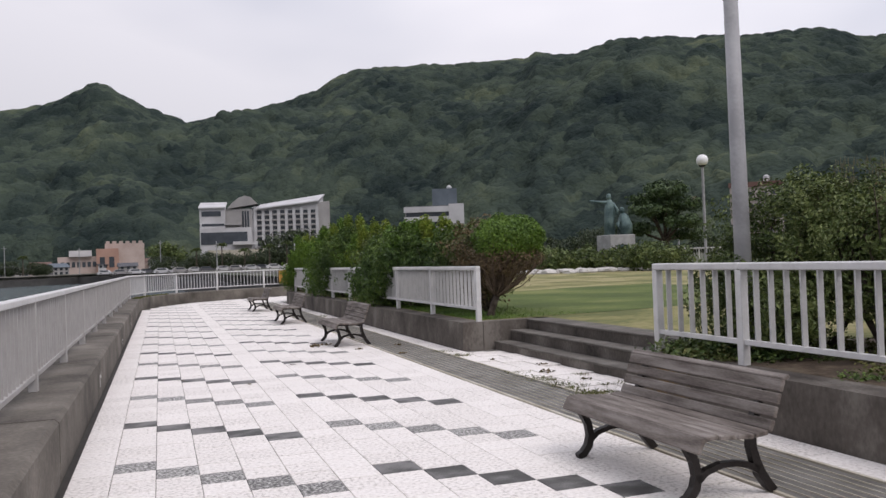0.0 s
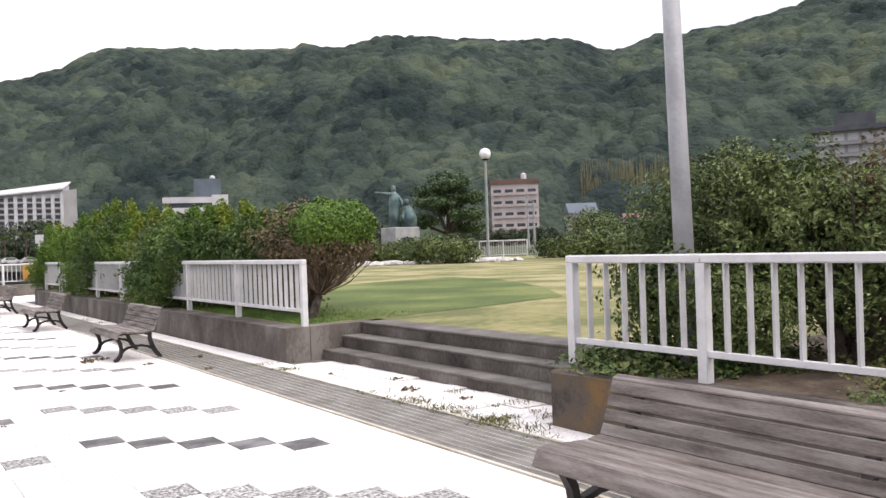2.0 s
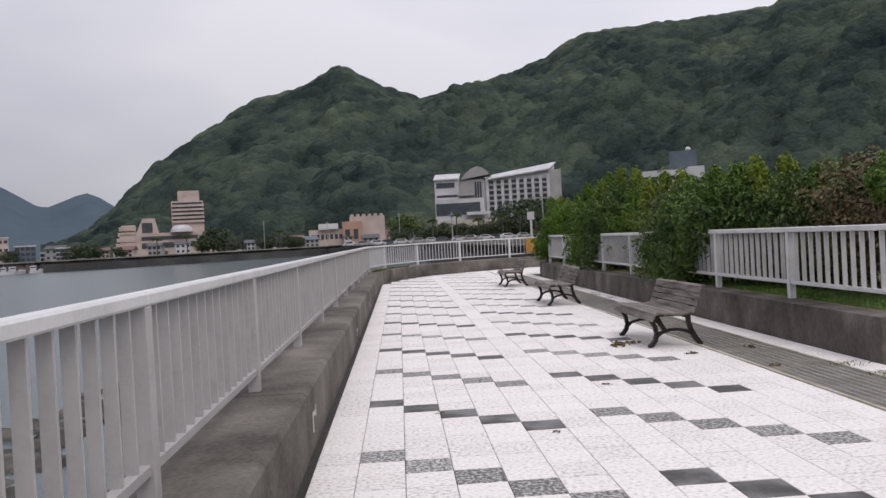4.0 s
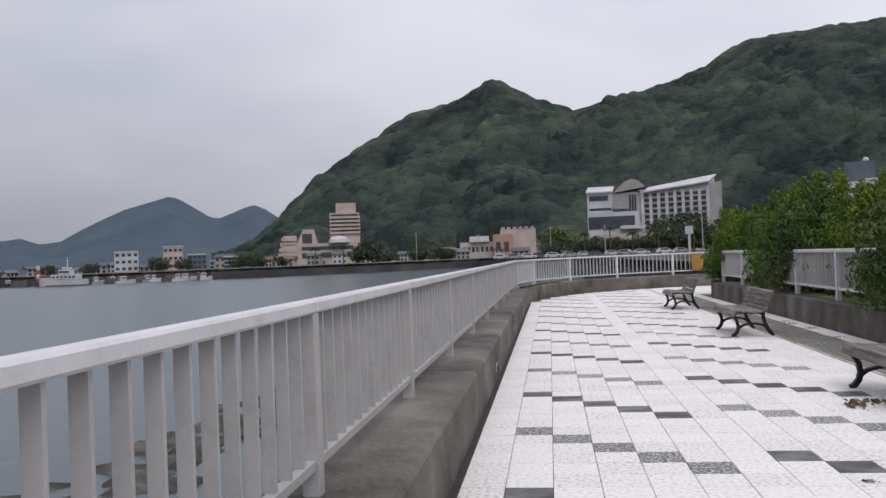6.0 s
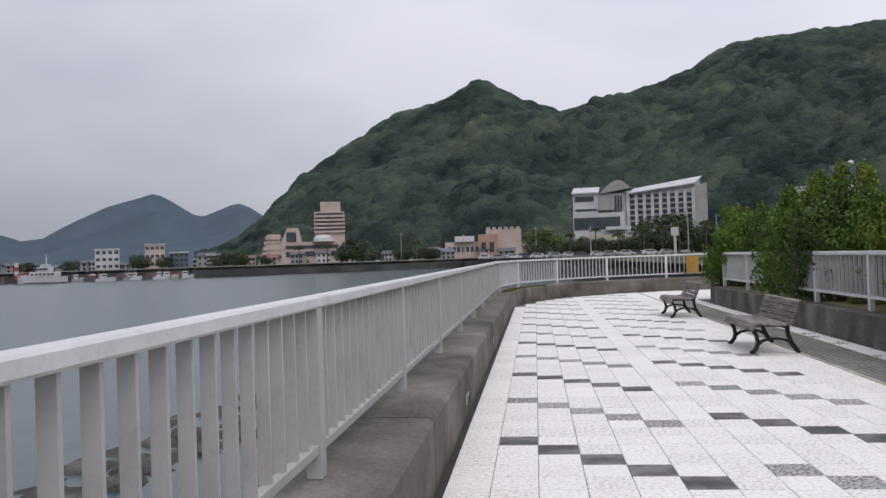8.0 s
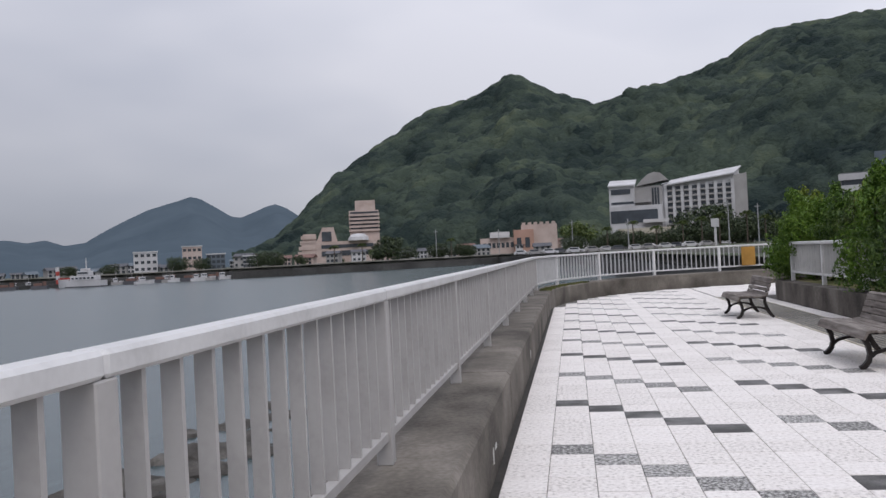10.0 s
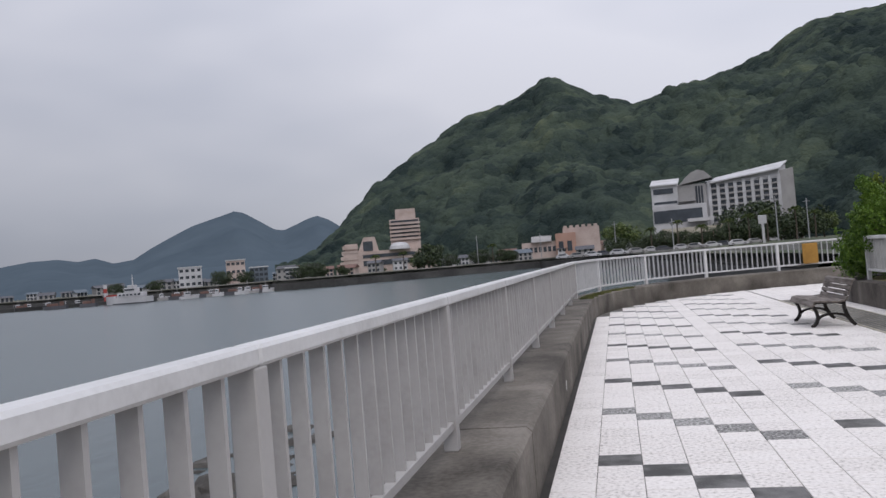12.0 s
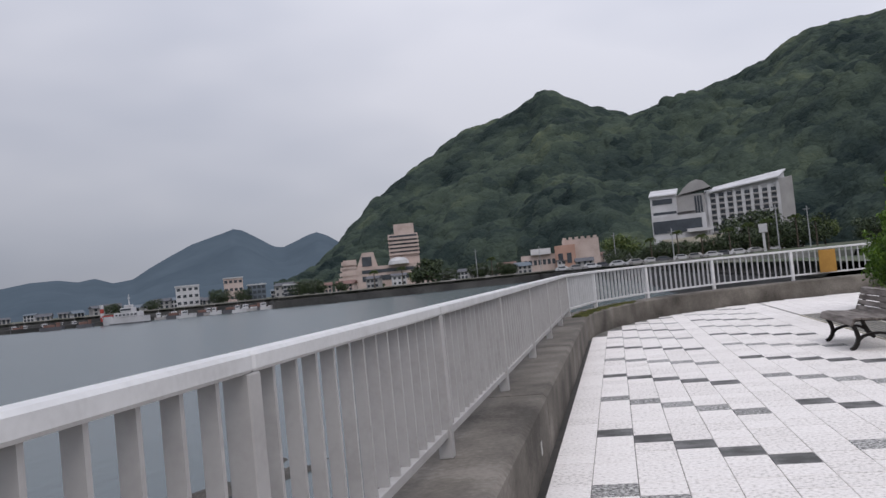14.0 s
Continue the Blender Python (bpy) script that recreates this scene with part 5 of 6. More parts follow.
part("hull", prism(bmesh.new(), [(-7.5, -1.6), (4.5, -1.6), (7.0, -0.8), (8.6, 0), (7.0, 0.8), (4.5, 1.6), (-7.5, 1.6)], 0.0, 1.9), M_BWHITE, ship)
part("waterline", prism(bmesh.new(), [(-7.55, -1.65), (4.5, -1.65), (8.65, 0), (4.5, 1.65), (-7.55, 1.65)], -0.5, 0.3), M_BROOF, ship, "dark boot stripe")
part("bulwark", prism(bmesh.new(), [(4.0, -1.55), (7.0, -0.85), (8.7, 0), (7.0, 0.85), (4.0, 1.55)], 1.9, 2.5), M_BWHITE, ship)
part("stern", boxed(4.9, 8.1, -0.75, 0.75, 2.5, 2.9, 0.05), M_REDHULL, ship, "dull red deck gear")
part("deckhouse", boxed(-5.6, 3.4, -1.3, 1.3, 1.9, 3.3, 0.15), M_BWHITE, ship)
part("bridge", boxed(-3.2, 1.0, -1.1, 1.1, 3.3, 4.7, 0.15), M_BWHITE, ship)
part("wheelhouse", boxed(-2.4, -0.2, -0.9, 0.9, 4.7, 5.5, 0.1), M_BWHITE, ship)
for k in range(6):
    for y in (-1.32, 1.32):
        part("window", boxed(-5.1 + 1.4 * k, -4.3 + 1.4 * k, y - 0.03, y + 0.03, 2.4, 2.9), M_BGLASS, ship)
for y in (-1.12, 1.12):
    part("window", boxed(-2.9, 0.7, y - 0.03, y + 0.03, 3.9, 4.4), M_BGLASS, ship)
bm = bmesh.new()
tube(bm, [(-1.6, 0, 5.5), (-1.6, 0, 8.6)], [0.2, 0.09], 6)
tube(bm, [(-1.6, -0.8, 7.4), (-1.6, 0.8, 7.4)], [0.06, 0.06], 6)
part("mast", bm, M_BWHITE, ship)


def barge(az, d, length, label):
    top = thing("barge", pose(*from_eye(az, d), SEA_Z + 0.05, 0, 0, -az + 4), label, "boat", "moored barges")
    part("hull", prism(bmesh.new(), [(-length / 2, -1.5), (length / 2 - 1.2, -1.5), (length / 2, 0), (length / 2 - 1.2, 1.5), (-length / 2, 1.5)], -0.3, 1.25), M_BROOF, top)
    part("cargo", boxed(-length * 0.35, length * 0.1, -1.0, 1.0, 1.25, 2.2, 0.1), M_BRED, top, "rusty red deck load")
    part("cabin", boxed(length * 0.15, length * 0.32, -0.9, 0.9, 1.25, 2.9, 0.08), M_BRED, top)
    bm = bmesh.new()
    tube(bm, [(-length * 0.1, 0, 2.2), (-length * 0.1, 0, 4.6)], [0.08, 0.05], 6)
    part("mast", bm, M_BROOF, top)


for az, d, length in ((-42.5, 420, 7.0), (-40.2, 405, 9.0), (-38.4, 390, 6.0), (-34.6, 352, 6.5), (-27.2, 344, 11.0), (-25.6, 343, 8.0), (-29.2, 343, 7.5), (-36.5, 362, 9.0), (-24.2, 344, 6.0)):
    barge(az, d, length, "dark rusty work barge moored at the quay")
def fishing_boat(az, d, length, mat):
    top = thing("fishing_boat", pose(*from_eye(az, d), SEA_Z + 0.05, 0, 0, -az + (az * 37) % 50 - 25), "small white fishing boat moored at the quay", "boat", "moored fishing boats")
    h = length / 2
    part("hull", prism(bmesh.new(), [(-h, -1.1), (h * 0.5, -1.2), (h, 0), (h * 0.5, 1.2), (-h, 1.1)], -0.3, 1.0), mat, top)
    part("gunwale", prism(bmesh.new(), [(h * 0.3, -1.15), (h * 0.55, -1.05), (h * 1.04, 0), (h * 0.55, 1.05), (h * 0.3, 1.15)], 1.0, 1.45), M_BWHITE, top)
    cabin = part("cabin", boxed(-h * 0.55, h * 0.05, -0.8, 0.8, 1.0, 2.7, 0.1), M_BWHITE, top)
    part("window", boxed(-h * 0.5, h * 0.0, -0.83, 0.83, 1.9, 2.35), M_BGLASS, cabin)
    bm = bmesh.new()
    tube(bm, [(-h * 0.2, 0, 2.7), (-h * 0.2, 0, 5.4)], [0.08, 0.05], 6)
    tube(bm, [(-h * 0.75, 0, 1.0), (-h * 0.75, 0, 3.8)], [0.06, 0.04], 6)
    part("mast", bm, M_BGREY, top)


for k in range(22):
    fishing_boat(-43.5 + k * 0.95 + 0.3 * math.sin(k * 2.7), (340 + max(0.0, 22 - 0.95 * k - 7.0) * 6) + 5 * math.sin(k * 1.9), 6.0 + 1.6 * math.sin(k * 1.3), (M_BWHITE, M_BWHITE, M_BGREY)[k % 3])
beacon = thing("beacon", pose(*from_eye(-33.6, 352), -1.95) @ Matrix.Scale(1.6, 4), "red and white banded harbour beacon", "beacon")
for k in range(4):
    bm = bmesh.new()
    tube(bm, [(0, 0, k * 1.0), (0, 0, k * 1.0 + 1.0)], [0.45, 0.45], 10)
    part("band", bm, (M_REDHULL, M_BWHITE)[k % 2], beacon)


# ---------------------------------------------------------------- trees inland
def tree(name, at, height, spread, leaf, count, mat, label, flat=False, lobes=7, seed=0, trunk=0.0, low=0.55):
    rng = np.random.default_rng(seed + 11)
    top = thing(name, at, label, "tree")
    bm = bmesh.new()
    tr = trunk or height * 0.035
    tube(bm, [(0, 0, -0.05), (0.03 * height, 0, height * 0.3), (0.0, 0.02 * height, height * 0.75)], [tr, tr * 0.75, tr * 0.3], 8)
    lumps = []
    for k in range(lobes):
        a, q = k * 2.4 + rng.uniform(-0.3, 0.3), rng.uniform(0.35, 1.0)
        r = spread * 0.55 * q
        z = height * (rng.uniform(low, 0.85) if not flat else 0.35 + 0.6 * (k + 0.5) / lobes)
        if flat:
            r = spread * 0.55 * (1.05 - 0.75 * (k + 0.5) / lobes)
        s = spread * rng.uniform(0.24, 0.36)
        lumps.append((r * math.cos(a), r * math.sin(a), z, s * (1.25 if flat else 1), s * (1.25 if flat else 1), s * (0.4 if flat else 0.75)))
        tube(bm, [(0, 0, height * 0.3), (r * 0.5 * math.cos(a), r * 0.5 * math.sin(a), (height * 0.3 + z) / 2), (r * math.cos(a), r * math.sin(a), z)], [tr * 0.5, tr * 0.35, tr * 0.12], 6)
    lumps.append((0, 0, height * 0.86, spread * 0.28, spread * 0.28, height * 0.14))
    part("trunk", bm, M_BARK, top)
    p, nrm = clumps(rng, lumps, count, 0.5, 0.3)
    o = new("crown", leaves_mesh("crown", p, nrm, rng, leaf, mat, 0.5))
    o.parent = top
    return top


tree("pine_tree", pose(29.7, 33.3, 0.44), 5.4, 3.4, 0.16, 10000, M_LEAF_PINE, "layered dark pine beside the monument", True, 9, 3)
tree("park_tree", pose(25.0, -0.3, 0.44), 4.6, 3.2, 0.11, 20000, M_LEAF_PINE, "broad-crowned green park tree with dark leaning trunks", False, 9, 4, 0.16)
tree("park_tree", pose(35.5, 26.5, 0.44), 2.3, 3.2, 0.14, 5000, M_LEAF_DARK, "rounded dark park bush tree", False, 6, 5)
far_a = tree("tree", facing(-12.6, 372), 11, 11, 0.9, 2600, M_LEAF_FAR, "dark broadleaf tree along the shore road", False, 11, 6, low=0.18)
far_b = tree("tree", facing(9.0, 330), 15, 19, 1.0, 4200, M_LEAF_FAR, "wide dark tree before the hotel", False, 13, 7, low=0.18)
far_c = tree("tree", facing(0.5, 380), 13, 12, 0.9, 3000, M_LEAF_DARK, "green tree at the foot of the hillside", False, 11, 8, low=0.2)
for k in range(44):
    az = -20 + k * 2.05 + rngb.uniform(-0.7, 0.7)
    d = rngb.uniform(372, 400) if az < -1 else rngb.uniform(300, 345) if az < 14 else rngb.uniform(150, 250)
    if 38 < az < 42.5 and d < 262 or 4 < az < 7 or -5.8 < az < -0.5 or 42.5 < az < 46.5 or 36 < az < 42.5 or 56 < az < 70 or 15 < az < 21:
        continue
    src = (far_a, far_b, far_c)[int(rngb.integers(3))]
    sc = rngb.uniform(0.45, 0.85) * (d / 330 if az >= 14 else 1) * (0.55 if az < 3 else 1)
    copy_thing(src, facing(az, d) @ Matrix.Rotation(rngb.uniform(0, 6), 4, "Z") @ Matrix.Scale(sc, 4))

for k in range(18):
    az = (36.4 + k * 0.85) if k < 8 else (56.5 + (k - 8) * 1.4)
    copy_thing(far_a, facing(az, 205 + 12 * (k % 3), y0=-8) @ Matrix.Rotation(k * 1.3, 4, "Z") @ Matrix.Scale(0.40 if k < 8 else 0.55, 4))

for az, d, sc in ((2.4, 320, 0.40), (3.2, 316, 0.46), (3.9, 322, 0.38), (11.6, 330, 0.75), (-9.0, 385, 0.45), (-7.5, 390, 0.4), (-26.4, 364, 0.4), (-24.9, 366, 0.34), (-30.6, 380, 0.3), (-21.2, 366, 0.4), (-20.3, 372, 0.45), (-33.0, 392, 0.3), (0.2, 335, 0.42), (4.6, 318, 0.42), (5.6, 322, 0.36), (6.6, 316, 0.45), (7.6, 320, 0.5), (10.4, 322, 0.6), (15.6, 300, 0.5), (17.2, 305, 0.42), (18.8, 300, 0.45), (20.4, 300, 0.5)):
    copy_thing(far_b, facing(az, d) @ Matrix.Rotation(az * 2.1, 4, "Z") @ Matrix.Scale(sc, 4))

park = shrub("park_shrub", (24, 40, 0.44), [(0, 0, 0.8, 1.7, 1.2, 0.9), (1.4, 0.3, 0.7, 1.2, 1.0, 0.8), (-1.3, 0.2, 0.7, 1.2, 1.0, 0.7)], 5000, 0.16, M_LEAF_DARK, "rounded dark shrub at the edge of the lawn", "shrub", 6, "park border shrubs")
for k in range(34):
    az = 20 + k * 2.15 + rngb.uniform(-0.5, 0.5)
    d = rngb.uniform(44, 50) if az < 50 else rngb.uniform(27, 34)
    if 35 < az < 43.5:
        continue
    x, y = 0.3 + d * math.sin(radians(az)), -8 + d * math.cos(radians(az))
    copy_thing(park, pose(x, y, 0.44, 0, 0, rngb.uniform(0, 360)) @ Matrix.Scale(rngb.uniform(0.6, 1.05) * (0.9 if az < 50 else 0.75), 4))

def palm(at, height):
    top = thing("palm_tree", at, "slim palm with a small drooping crown", "tree", "palms along the shore road")
    bm = bmesh.new()
    tube(bm, [(0, 0, -0.1), (0.15, 0, height * 0.5), (0.05, 0, height)], [0.3, 0.22, 0.2], 7)
    part("trunk", bm, M_BARK, top)
    rng = np.random.default_rng(9)
    pts, nor = [], []
    for k in range(14):
        a, lift = k * 2.4, rng.uniform(0.1, 0.9)
        for q in np.linspace(0.1, 1, 16):
            r = 1.9 * q
            pts.append((0.05 + r * math.cos(a), r * math.sin(a), height + lift * math.sin(q * 2.2) * 1.2 - q * q * 1.0))
            nor.append((0, 0, 1))
    o = new("crown", leaves_mesh("crown", np.array(pts), np.array(nor, float), rng, 0.75, M_LEAF_DARK, 0.22))
    o.parent = top


for az, d, h in ((2.4, 300, 7.5), (4.1, 296, 9.0), (5.6, 300, 7.0), (7.3, 292, 8.0), (8.5, 296, 9.0), (9.6, 290, 9.5), (11.3, 292, 10.0), (12.4, 300, 8.5), (-8.2, 376, 8.0), (-14.3, 362, 7.5), (-16.2, 362, 7.0)):
    palm(facing(az, d), h)

# pale border stones
stone_rng = np.random.default_rng(3)


def stone_mesh(seed, flat, mat, name="stone"):
    bm = bmesh.new()
    bmesh.ops.create_icosphere(bm, subdivisions=2, radius=1.0)
    for v in bm.verts:
        n = noise.noise(v.co * 1.3 + Vector((seed * 7.1, seed, 0))) * 0.35 + noise.noise(v.co * 3 + Vector((seed, 0, 0))) * 0.12
        v.co = v.co * (1 + n)
        v.co.z *= flat
    return link_mesh(name, bm, mat)


border = [stone_mesh(k, 0.5, M_PEDESTAL) for k in range(3)]
for k in range(46):
    az = 24 + k * 0.36
    d = 44.5 + stone_rng.uniform(-0.6, 0.6)
    o = new("border_stone", border[k % 3])
    tagged(o, "pale rough border stone at the lawn edge", "stone", "border stones")
    o.matrix_basis = pose(0.3 + d * math.sin(radians(az)), -8 + d * math.cos(radians(az)), 0.5, 0, 0, k * 40) @ Matrix.Scale(stone_rng.uniform(0.25, 0.45), 4)

rocks = [stone_mesh(k + 10, 0.7, M_ROCK, "rock") for k in range(4)]
for k in range(96):
    o = new("shore_rock", rocks[k % 4])
    tagged(o, "rough dark boulder at the foot of the seawall", "rock", "shore rocks")
    o.matrix_basis = pose(-8.2 - stone_rng.uniform(0, 3.2), 11.5 + k * 0.19, SEA_Z + stone_rng.uniform(-0.6, -0.3), stone_rng.uniform(-15, 15), 0, k * 51) @ Matrix.Scale(stone_rng.uniform(0.45, 0.95), 4)

# parked cars and poles along the far road
def car(at, mat, label):
    top = thing("car", at, label, "car", "cars parked along the shore road")
    bm = bmesh.new()
    side = [(-2.1, 0.3), (2.1, 0.3), (2.15, 0.75), (1.2, 0.9), (0.6, 1.42), (-1.2, 1.45), (-1.95, 0.95), (-2.15, 0.8)]
    a, b = [bm.verts.new((x, -0.85, z)) for x, z in side], [bm.verts.new((x, 0.85, z)) for x, z in side]
    n = len(side)
    bm.faces.new(a)
    bm.faces.new(b[::-1])
    for i in range(n):
        bm.faces.new((a[(i + 1) % n], a[i], b[i], b[(i + 1) % n]))
    bmesh.ops.recalc_face_normals(bm, faces=bm.faces[:])
    part("body", bm, mat, top)
    part("window", boxed(-1.3, 0.7, -0.87, 0.87, 0.95, 1.3), M_BGLASS, top)
    for x in (-1.3, 1.3):
        for y in (-0.78, 0.78):
            bm = bmesh.new()
            tube(bm, [(x, y - 0.1, 0.32), (x, y + 0.1, 0.32)], [0.32, 0.32], 12)
            wheel = part("wheel", bm, M_IRON, top)
            bm = bmesh.new()
            tube(bm, [(x, y - 0.12, 0.32), (x, y + 0.12, 0.32)], [0.18, 0.18], 10)
            part("rim", bm, M_BGREY, wheel)
    return top


for k in range(14):
    az = -3.5 + k * 0.95 + rngb.uniform(-0.25, 0.25)
    car(facing(az, rngb.uniform(195, 240), GROUND, rngb.uniform(-20, 20)), (M_BWHITE, M_BGREY, M_BWHITE, M_BROOF)[k % 4], "parked car on the shore road")
for az, d, h in ((-9.2, 380, 13), (0.1, 320, 12), (3.8, 250, 9), (10.2, 260, 13), (12.0, 270, 12), (37.0, 150, 8), (43.0, 140, 9), (43.8, 120, 7), (57.5, 160, 14), (62.8, 80, 6), (-4.9, 396, 12)):
    up = thing("utility_pole", facing(az, d), "grey concrete utility pole with a crossarm", "pole")
    bm = bmesh.new()
    tube(bm, [(0, 0, -0.1), (0, 0, h)], [0.2, 0.13], 8)
    part("shaft", bm, M_POLE, up)
    part("crossarm", boxed(-0.9, 0.9, -0.07, 0.07, h - 1.0, h - 0.85), M_POLE, up)
totem = thing("road_sign", facing(9.35, 250), "white roadside sign on a post", "sign")
part("post", boxed(-0.35, 0.35, -0.2, 0.2, 0, 5.2), M_BWHITE, totem)
part("panel", boxed(-1.1, 1.1, -0.3, 0.3, 5.2, 7.6, 0.05), M_BWHITE, totem)

sign = tagged(part("sign_plate", boxed(-0.24, 0.24, -0.012, 0.012, 0, 0.62, 0.004), M_YELLOW), "plain yellow notice plate fixed to the railing", "sign")
sign.matrix_basis = pose(6.0, 29.86, 0.60, 0, 0, 16)

# slim white flagpole beyond the shelter
flag = thing("flagpole", pose(0.3 + 44 * math.sin(radians(80.2)), -8 + 44 * math.cos(radians(80.2)), 0.40), "slim white painted pole beyond the shelter", "pole")
bm = bmesh.new()
tube(bm, [(0, 0, 0), (0, 0, 4.6)], [0.10, 0.085], 10)
part("shaft", bm, M_WHITE, flag)
bm = bmesh.new()
tube(bm, [(0, 0, 4.6), (0, 0, 4.7), (0, 0, 4.75)], [0.10, 0.10, 0.04], 10)
part("cap", bm, M_WHITE, flag)


# ---------------------------------------------------------------- weeds, litter and wear
def tuft_mesh(name, seed, blades, height, spread, mat, width=0.006):
    rng = np.random.default_rng(seed)
    v, f = [], []
    for _ in range(blades):
        bx, by = rng.normal(0, spread), rng.normal(0, spread)
        h, lx, ly = height * rng.uniform(0.4, 1.2), rng.normal(0, height * 0.5), rng.normal(0, height * 0.5)
        a = rng.uniform(0, 3.14)
        dx, dy = math.cos(a) * width, math.sin(a) * width
        i = len(v)
        v += [(bx - dx, by - dy, -0.01), (bx + dx, by + dy, -0.01), (bx + dx + lx * 0.4, by + dy + ly * 0.4, h * 0.65), (bx - dx + lx * 0.4, by - dy + ly * 0.4, h * 0.65), (bx + lx, by + ly, h)]
        f += [(i, i + 1, i + 2, i + 3), (i + 3, i + 2, i + 4)]
    return arrays_mesh(name, v, f, mat)


WEED = random.Random(12)
tufts = [tuft_mesh("weed_tuft", k, 46, (0.05, 0.08, 0.11)[k % 3], (0.06, 0.08, 0.1)[k % 3], M_MOSS, 0.004) for k in range(6)]
# along the drain's landward edge, thickest before the steps
for k in range(34):
    y = WEED.choice((WEED.gauss(-1.6, 0.7), WEED.gauss(1.6, 0.6), WEED.uniform(-9, 18), WEED.gauss(-2.8, 0.3)))
    x = 4.60 + abs(WEED.gauss(0, 0.07))
    o = tagged(new("weed_tuft", tufts[k % 6]), "small yellowing weed tuft in the paving joint", "weed", "weeds in the paving", "stuff")
    o.matrix_basis = pose(x, y, 0.003, 0, 0, WEED.uniform(0, 360)) @ Matrix.Diagonal((1, 1, WEED.uniform(0.2, 0.5), 1))
for k in range(9):
    o = tagged(new("weed_tuft", tufts[k % 6]), "small yellowing weed tuft in the paving joint", "weed", "weeds in the paving", "stuff")
    o.matrix_basis = pose(WEED.uniform(4.75, 5.45), WEED.gauss(-1.9, 0.9), 0.0, 0, 0, WEED.uniform(0, 360)) @ Matrix.Diagonal((0.8, 0.8, 0.4, 1))

leafbits = []
for k in range(4):
    rng = np.random.default_rng(k + 40)
    n = 14
    p = np.c_[rng.normal(0, 0.05, n), rng.normal(0, 0.05, n), np.abs(rng.normal(0.008, 0.008, n)) + 0.004]
    leafbits.append(leaves_mesh("fallen_leaves", p, np.tile([0.0, 0.0, 1.0], (n, 1)), rng, 0.05, M_LEAF_BROWN))
for x, y, sc in ((2.95, 4.35, 1.6), (3.2, 4.5, 1.2), (3.55, 3.4, 0.8), (4.0, 2.3, 0.9), (5.0, -0.9, 1.3), (5.25, -0.2, 0.9), (4.9, 0.7, 0.6), (1.4, 0.2, 0.4), (2.2, 1.9, 0.5), (0.6, 1.1, 0.4), (4.3, 3.6, 1.0), (5.1, -1.7, 0.8)):
    o = tagged(new("fallen_leaves", leafbits[int(abs(x * 10)) % 4]), "small heap of dry brown fallen leaves", "leaves", "fallen leaves")
    o.matrix_basis = pose(x, y, 0.002, 0, 0, x * 90) @ Matrix.Scale(sc, 4)

# low weeds on the soil bed and the lawn's edge
beds = []
for k in range(6):
    rng = np.random.default_rng(k + 60)
    n = 150
    p = np.c_[rng.normal(0, 0.11, n), rng.normal(0, 0.11, n), np.abs(rng.normal(0, 0.035, n)) + 0.005]
    beds.append(leaves_mesh("ground_weed", p, np.tile([0.0, 0.0, 1.0], (n, 1)), rng, 0.035, (M_LEAF_DEEP, M_LEAF_DARK, M_MOSS)[k % 3]))
for k in range(110):
    y = WEED.uniform(-11.5, -3.3)
    o = tagged(new("ground_weed", beds[k % 6]), "low green weeds on the soil bed", "weed", "bed weeds", "stuff")
    o.matrix_basis = pose(WEED.uniform(5.32, 7.2), y, 0.452, 0, 0, WEED.uniform(0, 360)) @ Matrix.Scale(WEED.uniform(0.6, 1.5), 4)
for k in range(60):
    o = tagged(new("ground_weed", beds[k % 2]), "dark green creeping weeds at the wall's end", "weed", "bed weeds", "stuff")
    o.matrix_basis = pose(WEED.gauss(5.75, 0.22), WEED.gauss(-3.45, 0.25), 0.452, 0, 0, WEED.uniform(0, 360)) @ Matrix.Scale(WEED.uniform(0.8, 1.7), 4)
v, f = [], []
rng = np.random.default_rng(77)
n = 7000
gx, gy = rng.uniform(5.35, 7.5, n), rng.uniform(2.4, 8, n)
gx = 5.35 + (gx - 5.35) * rng.random(n) ** 0.7
h, a, lx, ly = rng.uniform(0.02, 0.05, n), rng.uniform(0, 3.14, n), rng.normal(0, 0.03, n), rng.normal(0, 0.03, n)
dx, dy = np.cos(a) * 0.006, np.sin(a) * 0.006
v = np.stack([np.c_[gx - dx, gy - dy, 0 * h + 0.445], np.c_[gx + dx, gy + dy, 0 * h + 0.445], np.c_[gx + lx, gy + ly, 0.445 + h]], 1).reshape(-1, 3)
i = np.arange(n)[:, None] * 3
tagged(new("grass", arrays_mesh("grass", v.tolist(), (i + [0, 1, 2]).tolist(), M_LEAF_GREEN)), "short green grass of the lawn's edge", "grass", kind="stuff")

# moss on the curved kerb
rng = np.random.default_rng(91)
n = 5000
q = rng.random(n) ** 1.4 * 4.0
gx = np.interp(q, [0, 1.2, 2.6, 4.0], [b[0] for b in BEND[:4]]) - rng.uniform(0.02, 0.28, n)
gy = np.interp(q, [0, 1.2, 2.6, 4.0], [b[1] for b in BEND[:4]]) + rng.uniform(0, 0.2, n)
gx, gy = gx + np.sin(q * 9) * 0.03, gy
v = np.stack([np.c_[gx - 0.012, gy, 0 * gx + 0.445], np.c_[gx + 0.012, gy + 0.006, 0 * gx + 0.445], np.c_[gx + rng.normal(0, 0.015, n), gy + rng.normal(0, 0.015, n), 0.45 + rng.uniform(0.01, 0.04, n)]], 1).reshape(-1, 3)
tagged(new("moss", arrays_mesh("moss", v.tolist(), (np.arange(n)[:, None] * 3 + [0, 1, 2]).tolist(), M_MOSS)), "yellow-green moss on the curved kerb", "moss", kind="stuff")

# bamboo grove on the slope
rng = np.random.default_rng(31)
v, f = [], []
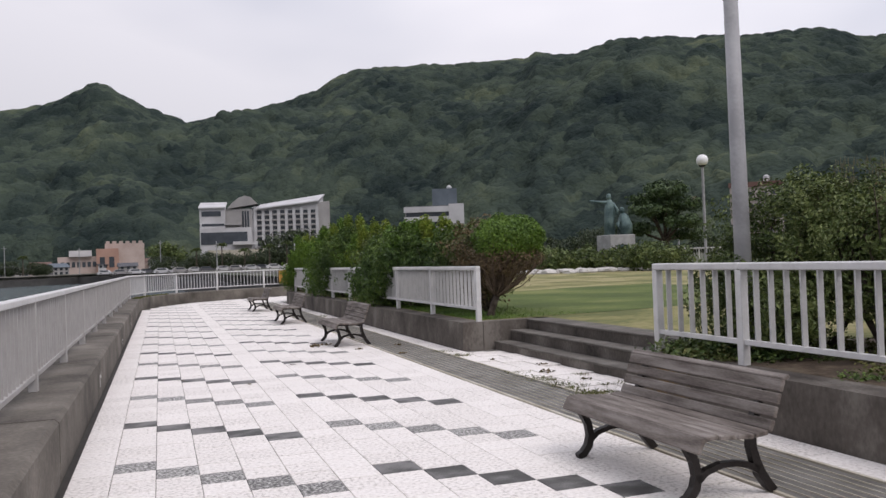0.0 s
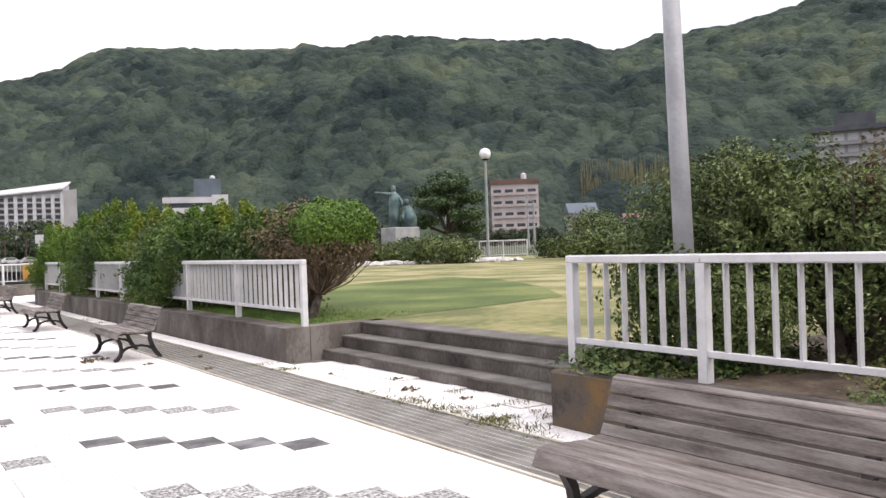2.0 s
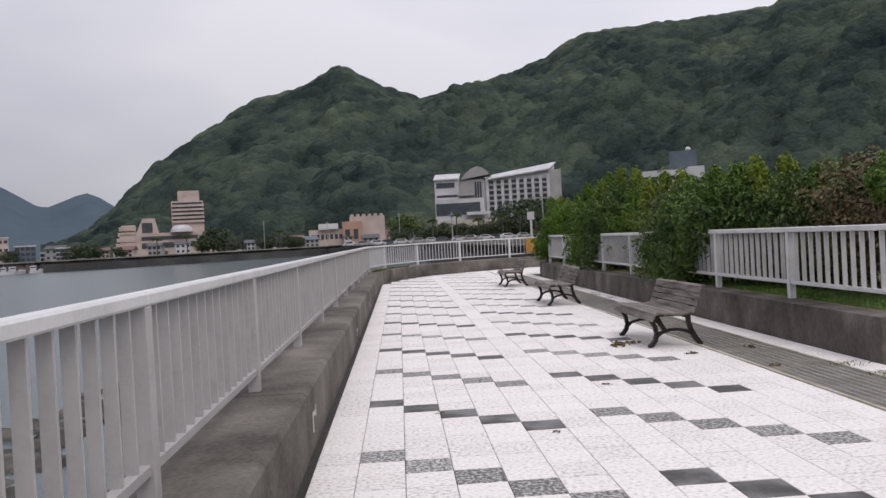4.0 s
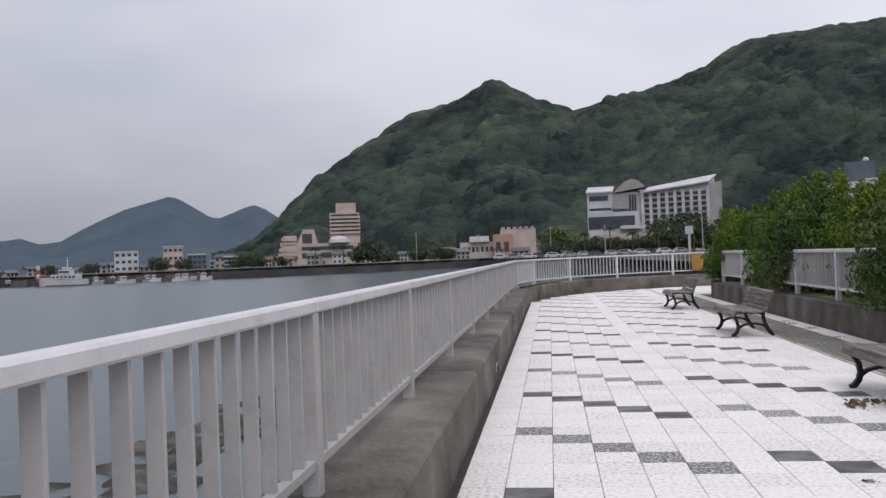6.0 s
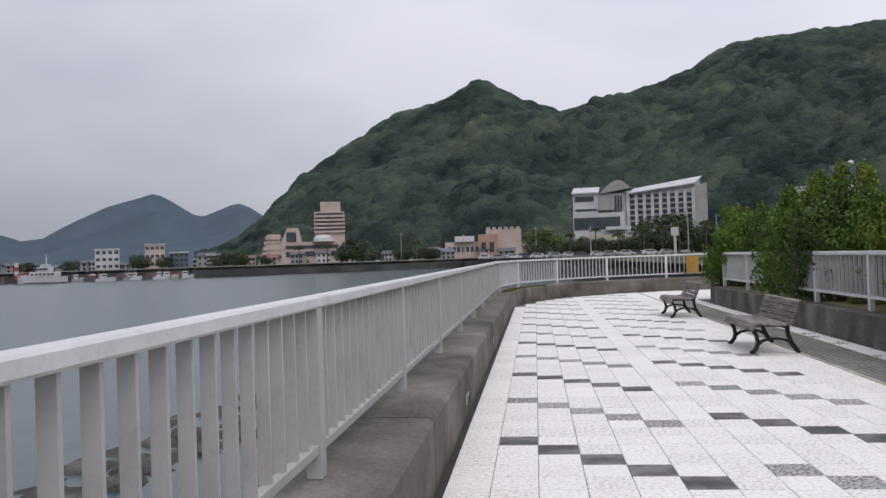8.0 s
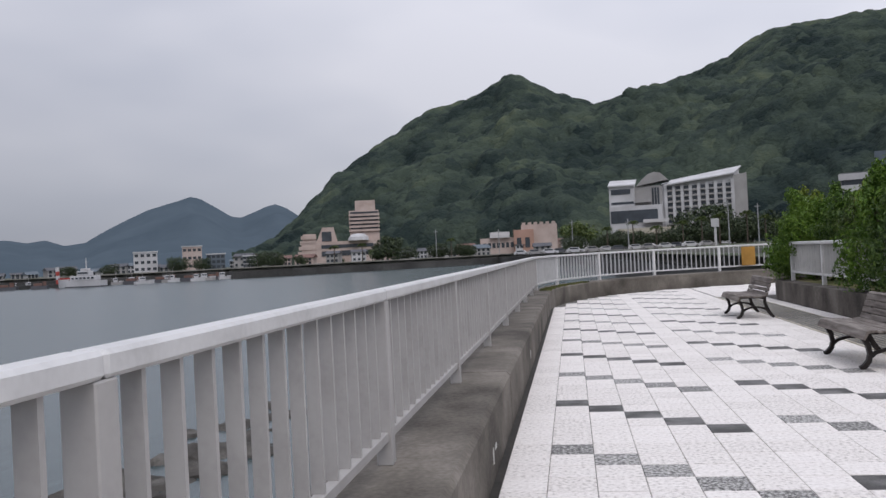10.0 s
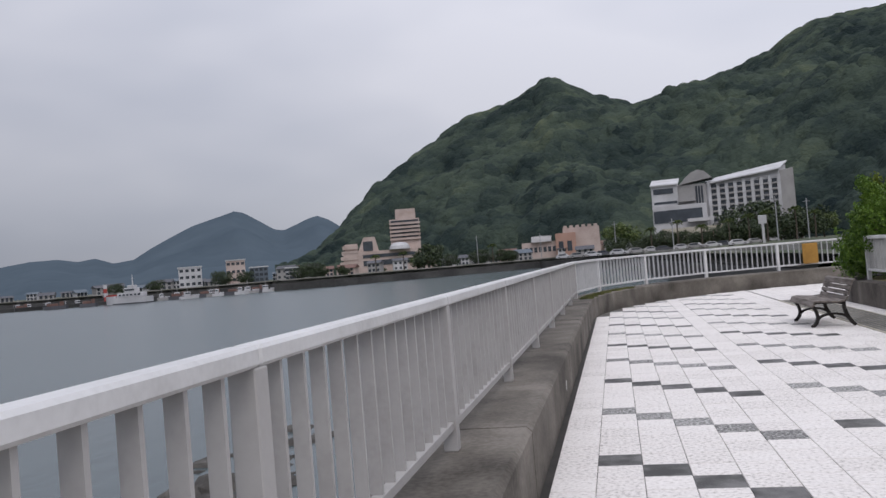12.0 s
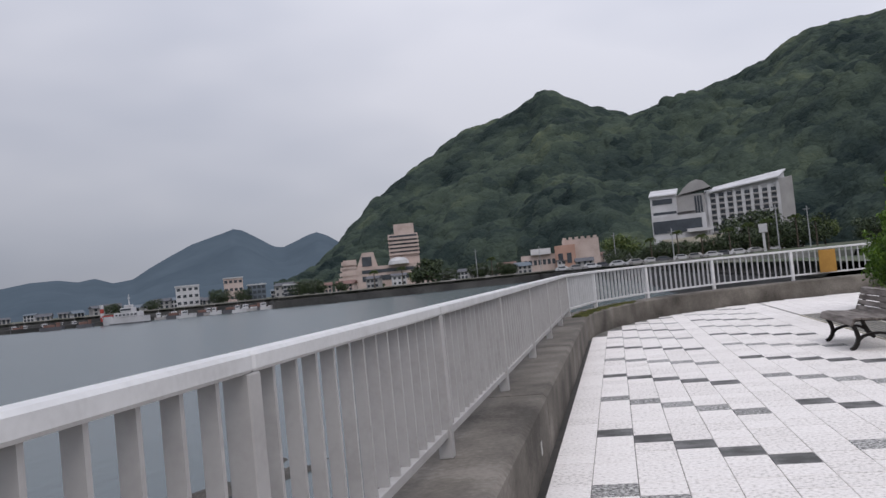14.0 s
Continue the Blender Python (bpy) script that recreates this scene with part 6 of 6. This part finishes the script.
for _ in range(420):
    az, d = rng.uniform(44.5, 52.5), rng.uniform(366, 392)
    x, y = from_eye(az, d, -7.5)
    z, h, w = 14 + (d - 366) * 0.55, rng.uniform(7, 12), 0.22
    ca, sa = math.cos(radians(az)) * w, -math.sin(radians(az)) * w
    i = len(v)
    v += [(x - ca, y - sa, z), (x + ca, y + sa, z), (x + ca * 0.4, y + sa * 0.4, z + h), (x - ca * 0.4, y - sa * 0.4, z + h)]
    f.append((i, i + 1, i + 2, i + 3))
M_BAMBOO = material("pale_dry_stems", [(0.10, 0.09, 0.05), (0.16, 0.145, 0.08), (0.20, 0.18, 0.11)], 0.9, 0.1, 2, 0, spread=0.2, per_island=0.3)
tagged(new("bamboo_grove", arrays_mesh("bamboo_grove", v, f, M_BAMBOO)), "pale dry bamboo stems on the hillside", "bamboo", kind="stuff")

# rust-stained end of the wall by the steps
stain = tagged(part("wall_end_block", boxed(4.935, 5.34, -4.0, -3.10, -0.02, 0.447, 0.02), M_RUSTY), "rust-stained concrete end block of the wall", "wall", kind="structure")


# ---------------------------------------------------------------- pavers, piece by piece
PROUD = random.Random(4)
rest = bmesh.new()


def paver_mesh(name, mat, x1=None):
    bm = bmesh.new()
    paver(bm, 0.002, (x1 or TW) - 0.002, 0.004, TL - 0.004, 0.0)
    return link_mesh(name, bm, mat)


white_me, dark_me, pebble_me = paver_mesh("paver", M_TILE), paver_mesh("dark_paver", M_DARK), paver_mesh("pebbled_paver", M_PEBBLE)
count = 0
for row in range(-48, 101):
    y = row * TL
    for col in range(-1, 13):
        x = col * TW if col >= 0 else -0.285
        x1 = (col + 1) * TW if col < 12 else 3.84
        if not inside(x + 0.02, y + TL) or not inside(x + 0.02, y) :
            continue
        lift = PROUD.uniform(-0.0012, 0.0012)
        kind = dark_kind(col, row)
        if kind:
            o = new("dark_paver" if kind == 1 else "pebbled_paver", dark_me if kind == 1 else pebble_me)
            o.parent = pavement
            o.matrix_basis = pose(x, y, lift)
        elif 2.2 < y < 9.2 and 0 <= col < 12 and count < 300:
            o = new("paver", white_me)
            o.parent = pavement
            o.matrix_basis = pose(x, y, lift)
            count += 1
        else:
            paver(rest, x + 0.002, x1 - 0.002, y + 0.004, y + TL - 0.004, lift)
# the paved strip between the drain and the wall, and the landing before the steps
for row in range(-48, 101):
    y = row * TL
    for col in range(3):
        x = 4.6 + col * TW
        if col == 0 or (col > 0 and -3.25 < y < 1.8) or y > DRAIN_END:
            if y > DRAIN_END and not inside(x, y + TL):
                continue
            wobble = PROUD.uniform(-0.012, 0.006) if -3.2 < y < 1.8 else PROUD.uniform(-0.001, 0.001)
            paver(rest, x + 0.004, x + (TW if col else 0.34) - 0.004, y + 0.003, y + TL - 0.003, wobble)
for row in range(74, 101):
    y = row * TL
    for col in range(13, 36):
        x = col * TW
        inner_y = np.interp(x, [p[0] for p in INNER], [p[1] for p in INNER])
        if (x < 4.6 and y > DRAIN_END or y > inner_y) and x > 3.8 and inside(x, y + TL) and not (4.6 <= x < 5.2):
            paver(rest, x + 0.003, x + TW - 0.003, y + 0.002, y + TL - 0.002, 0.0)
part("paver_field", rest, M_TILES, pavement, "white pavers", kind="stuff")
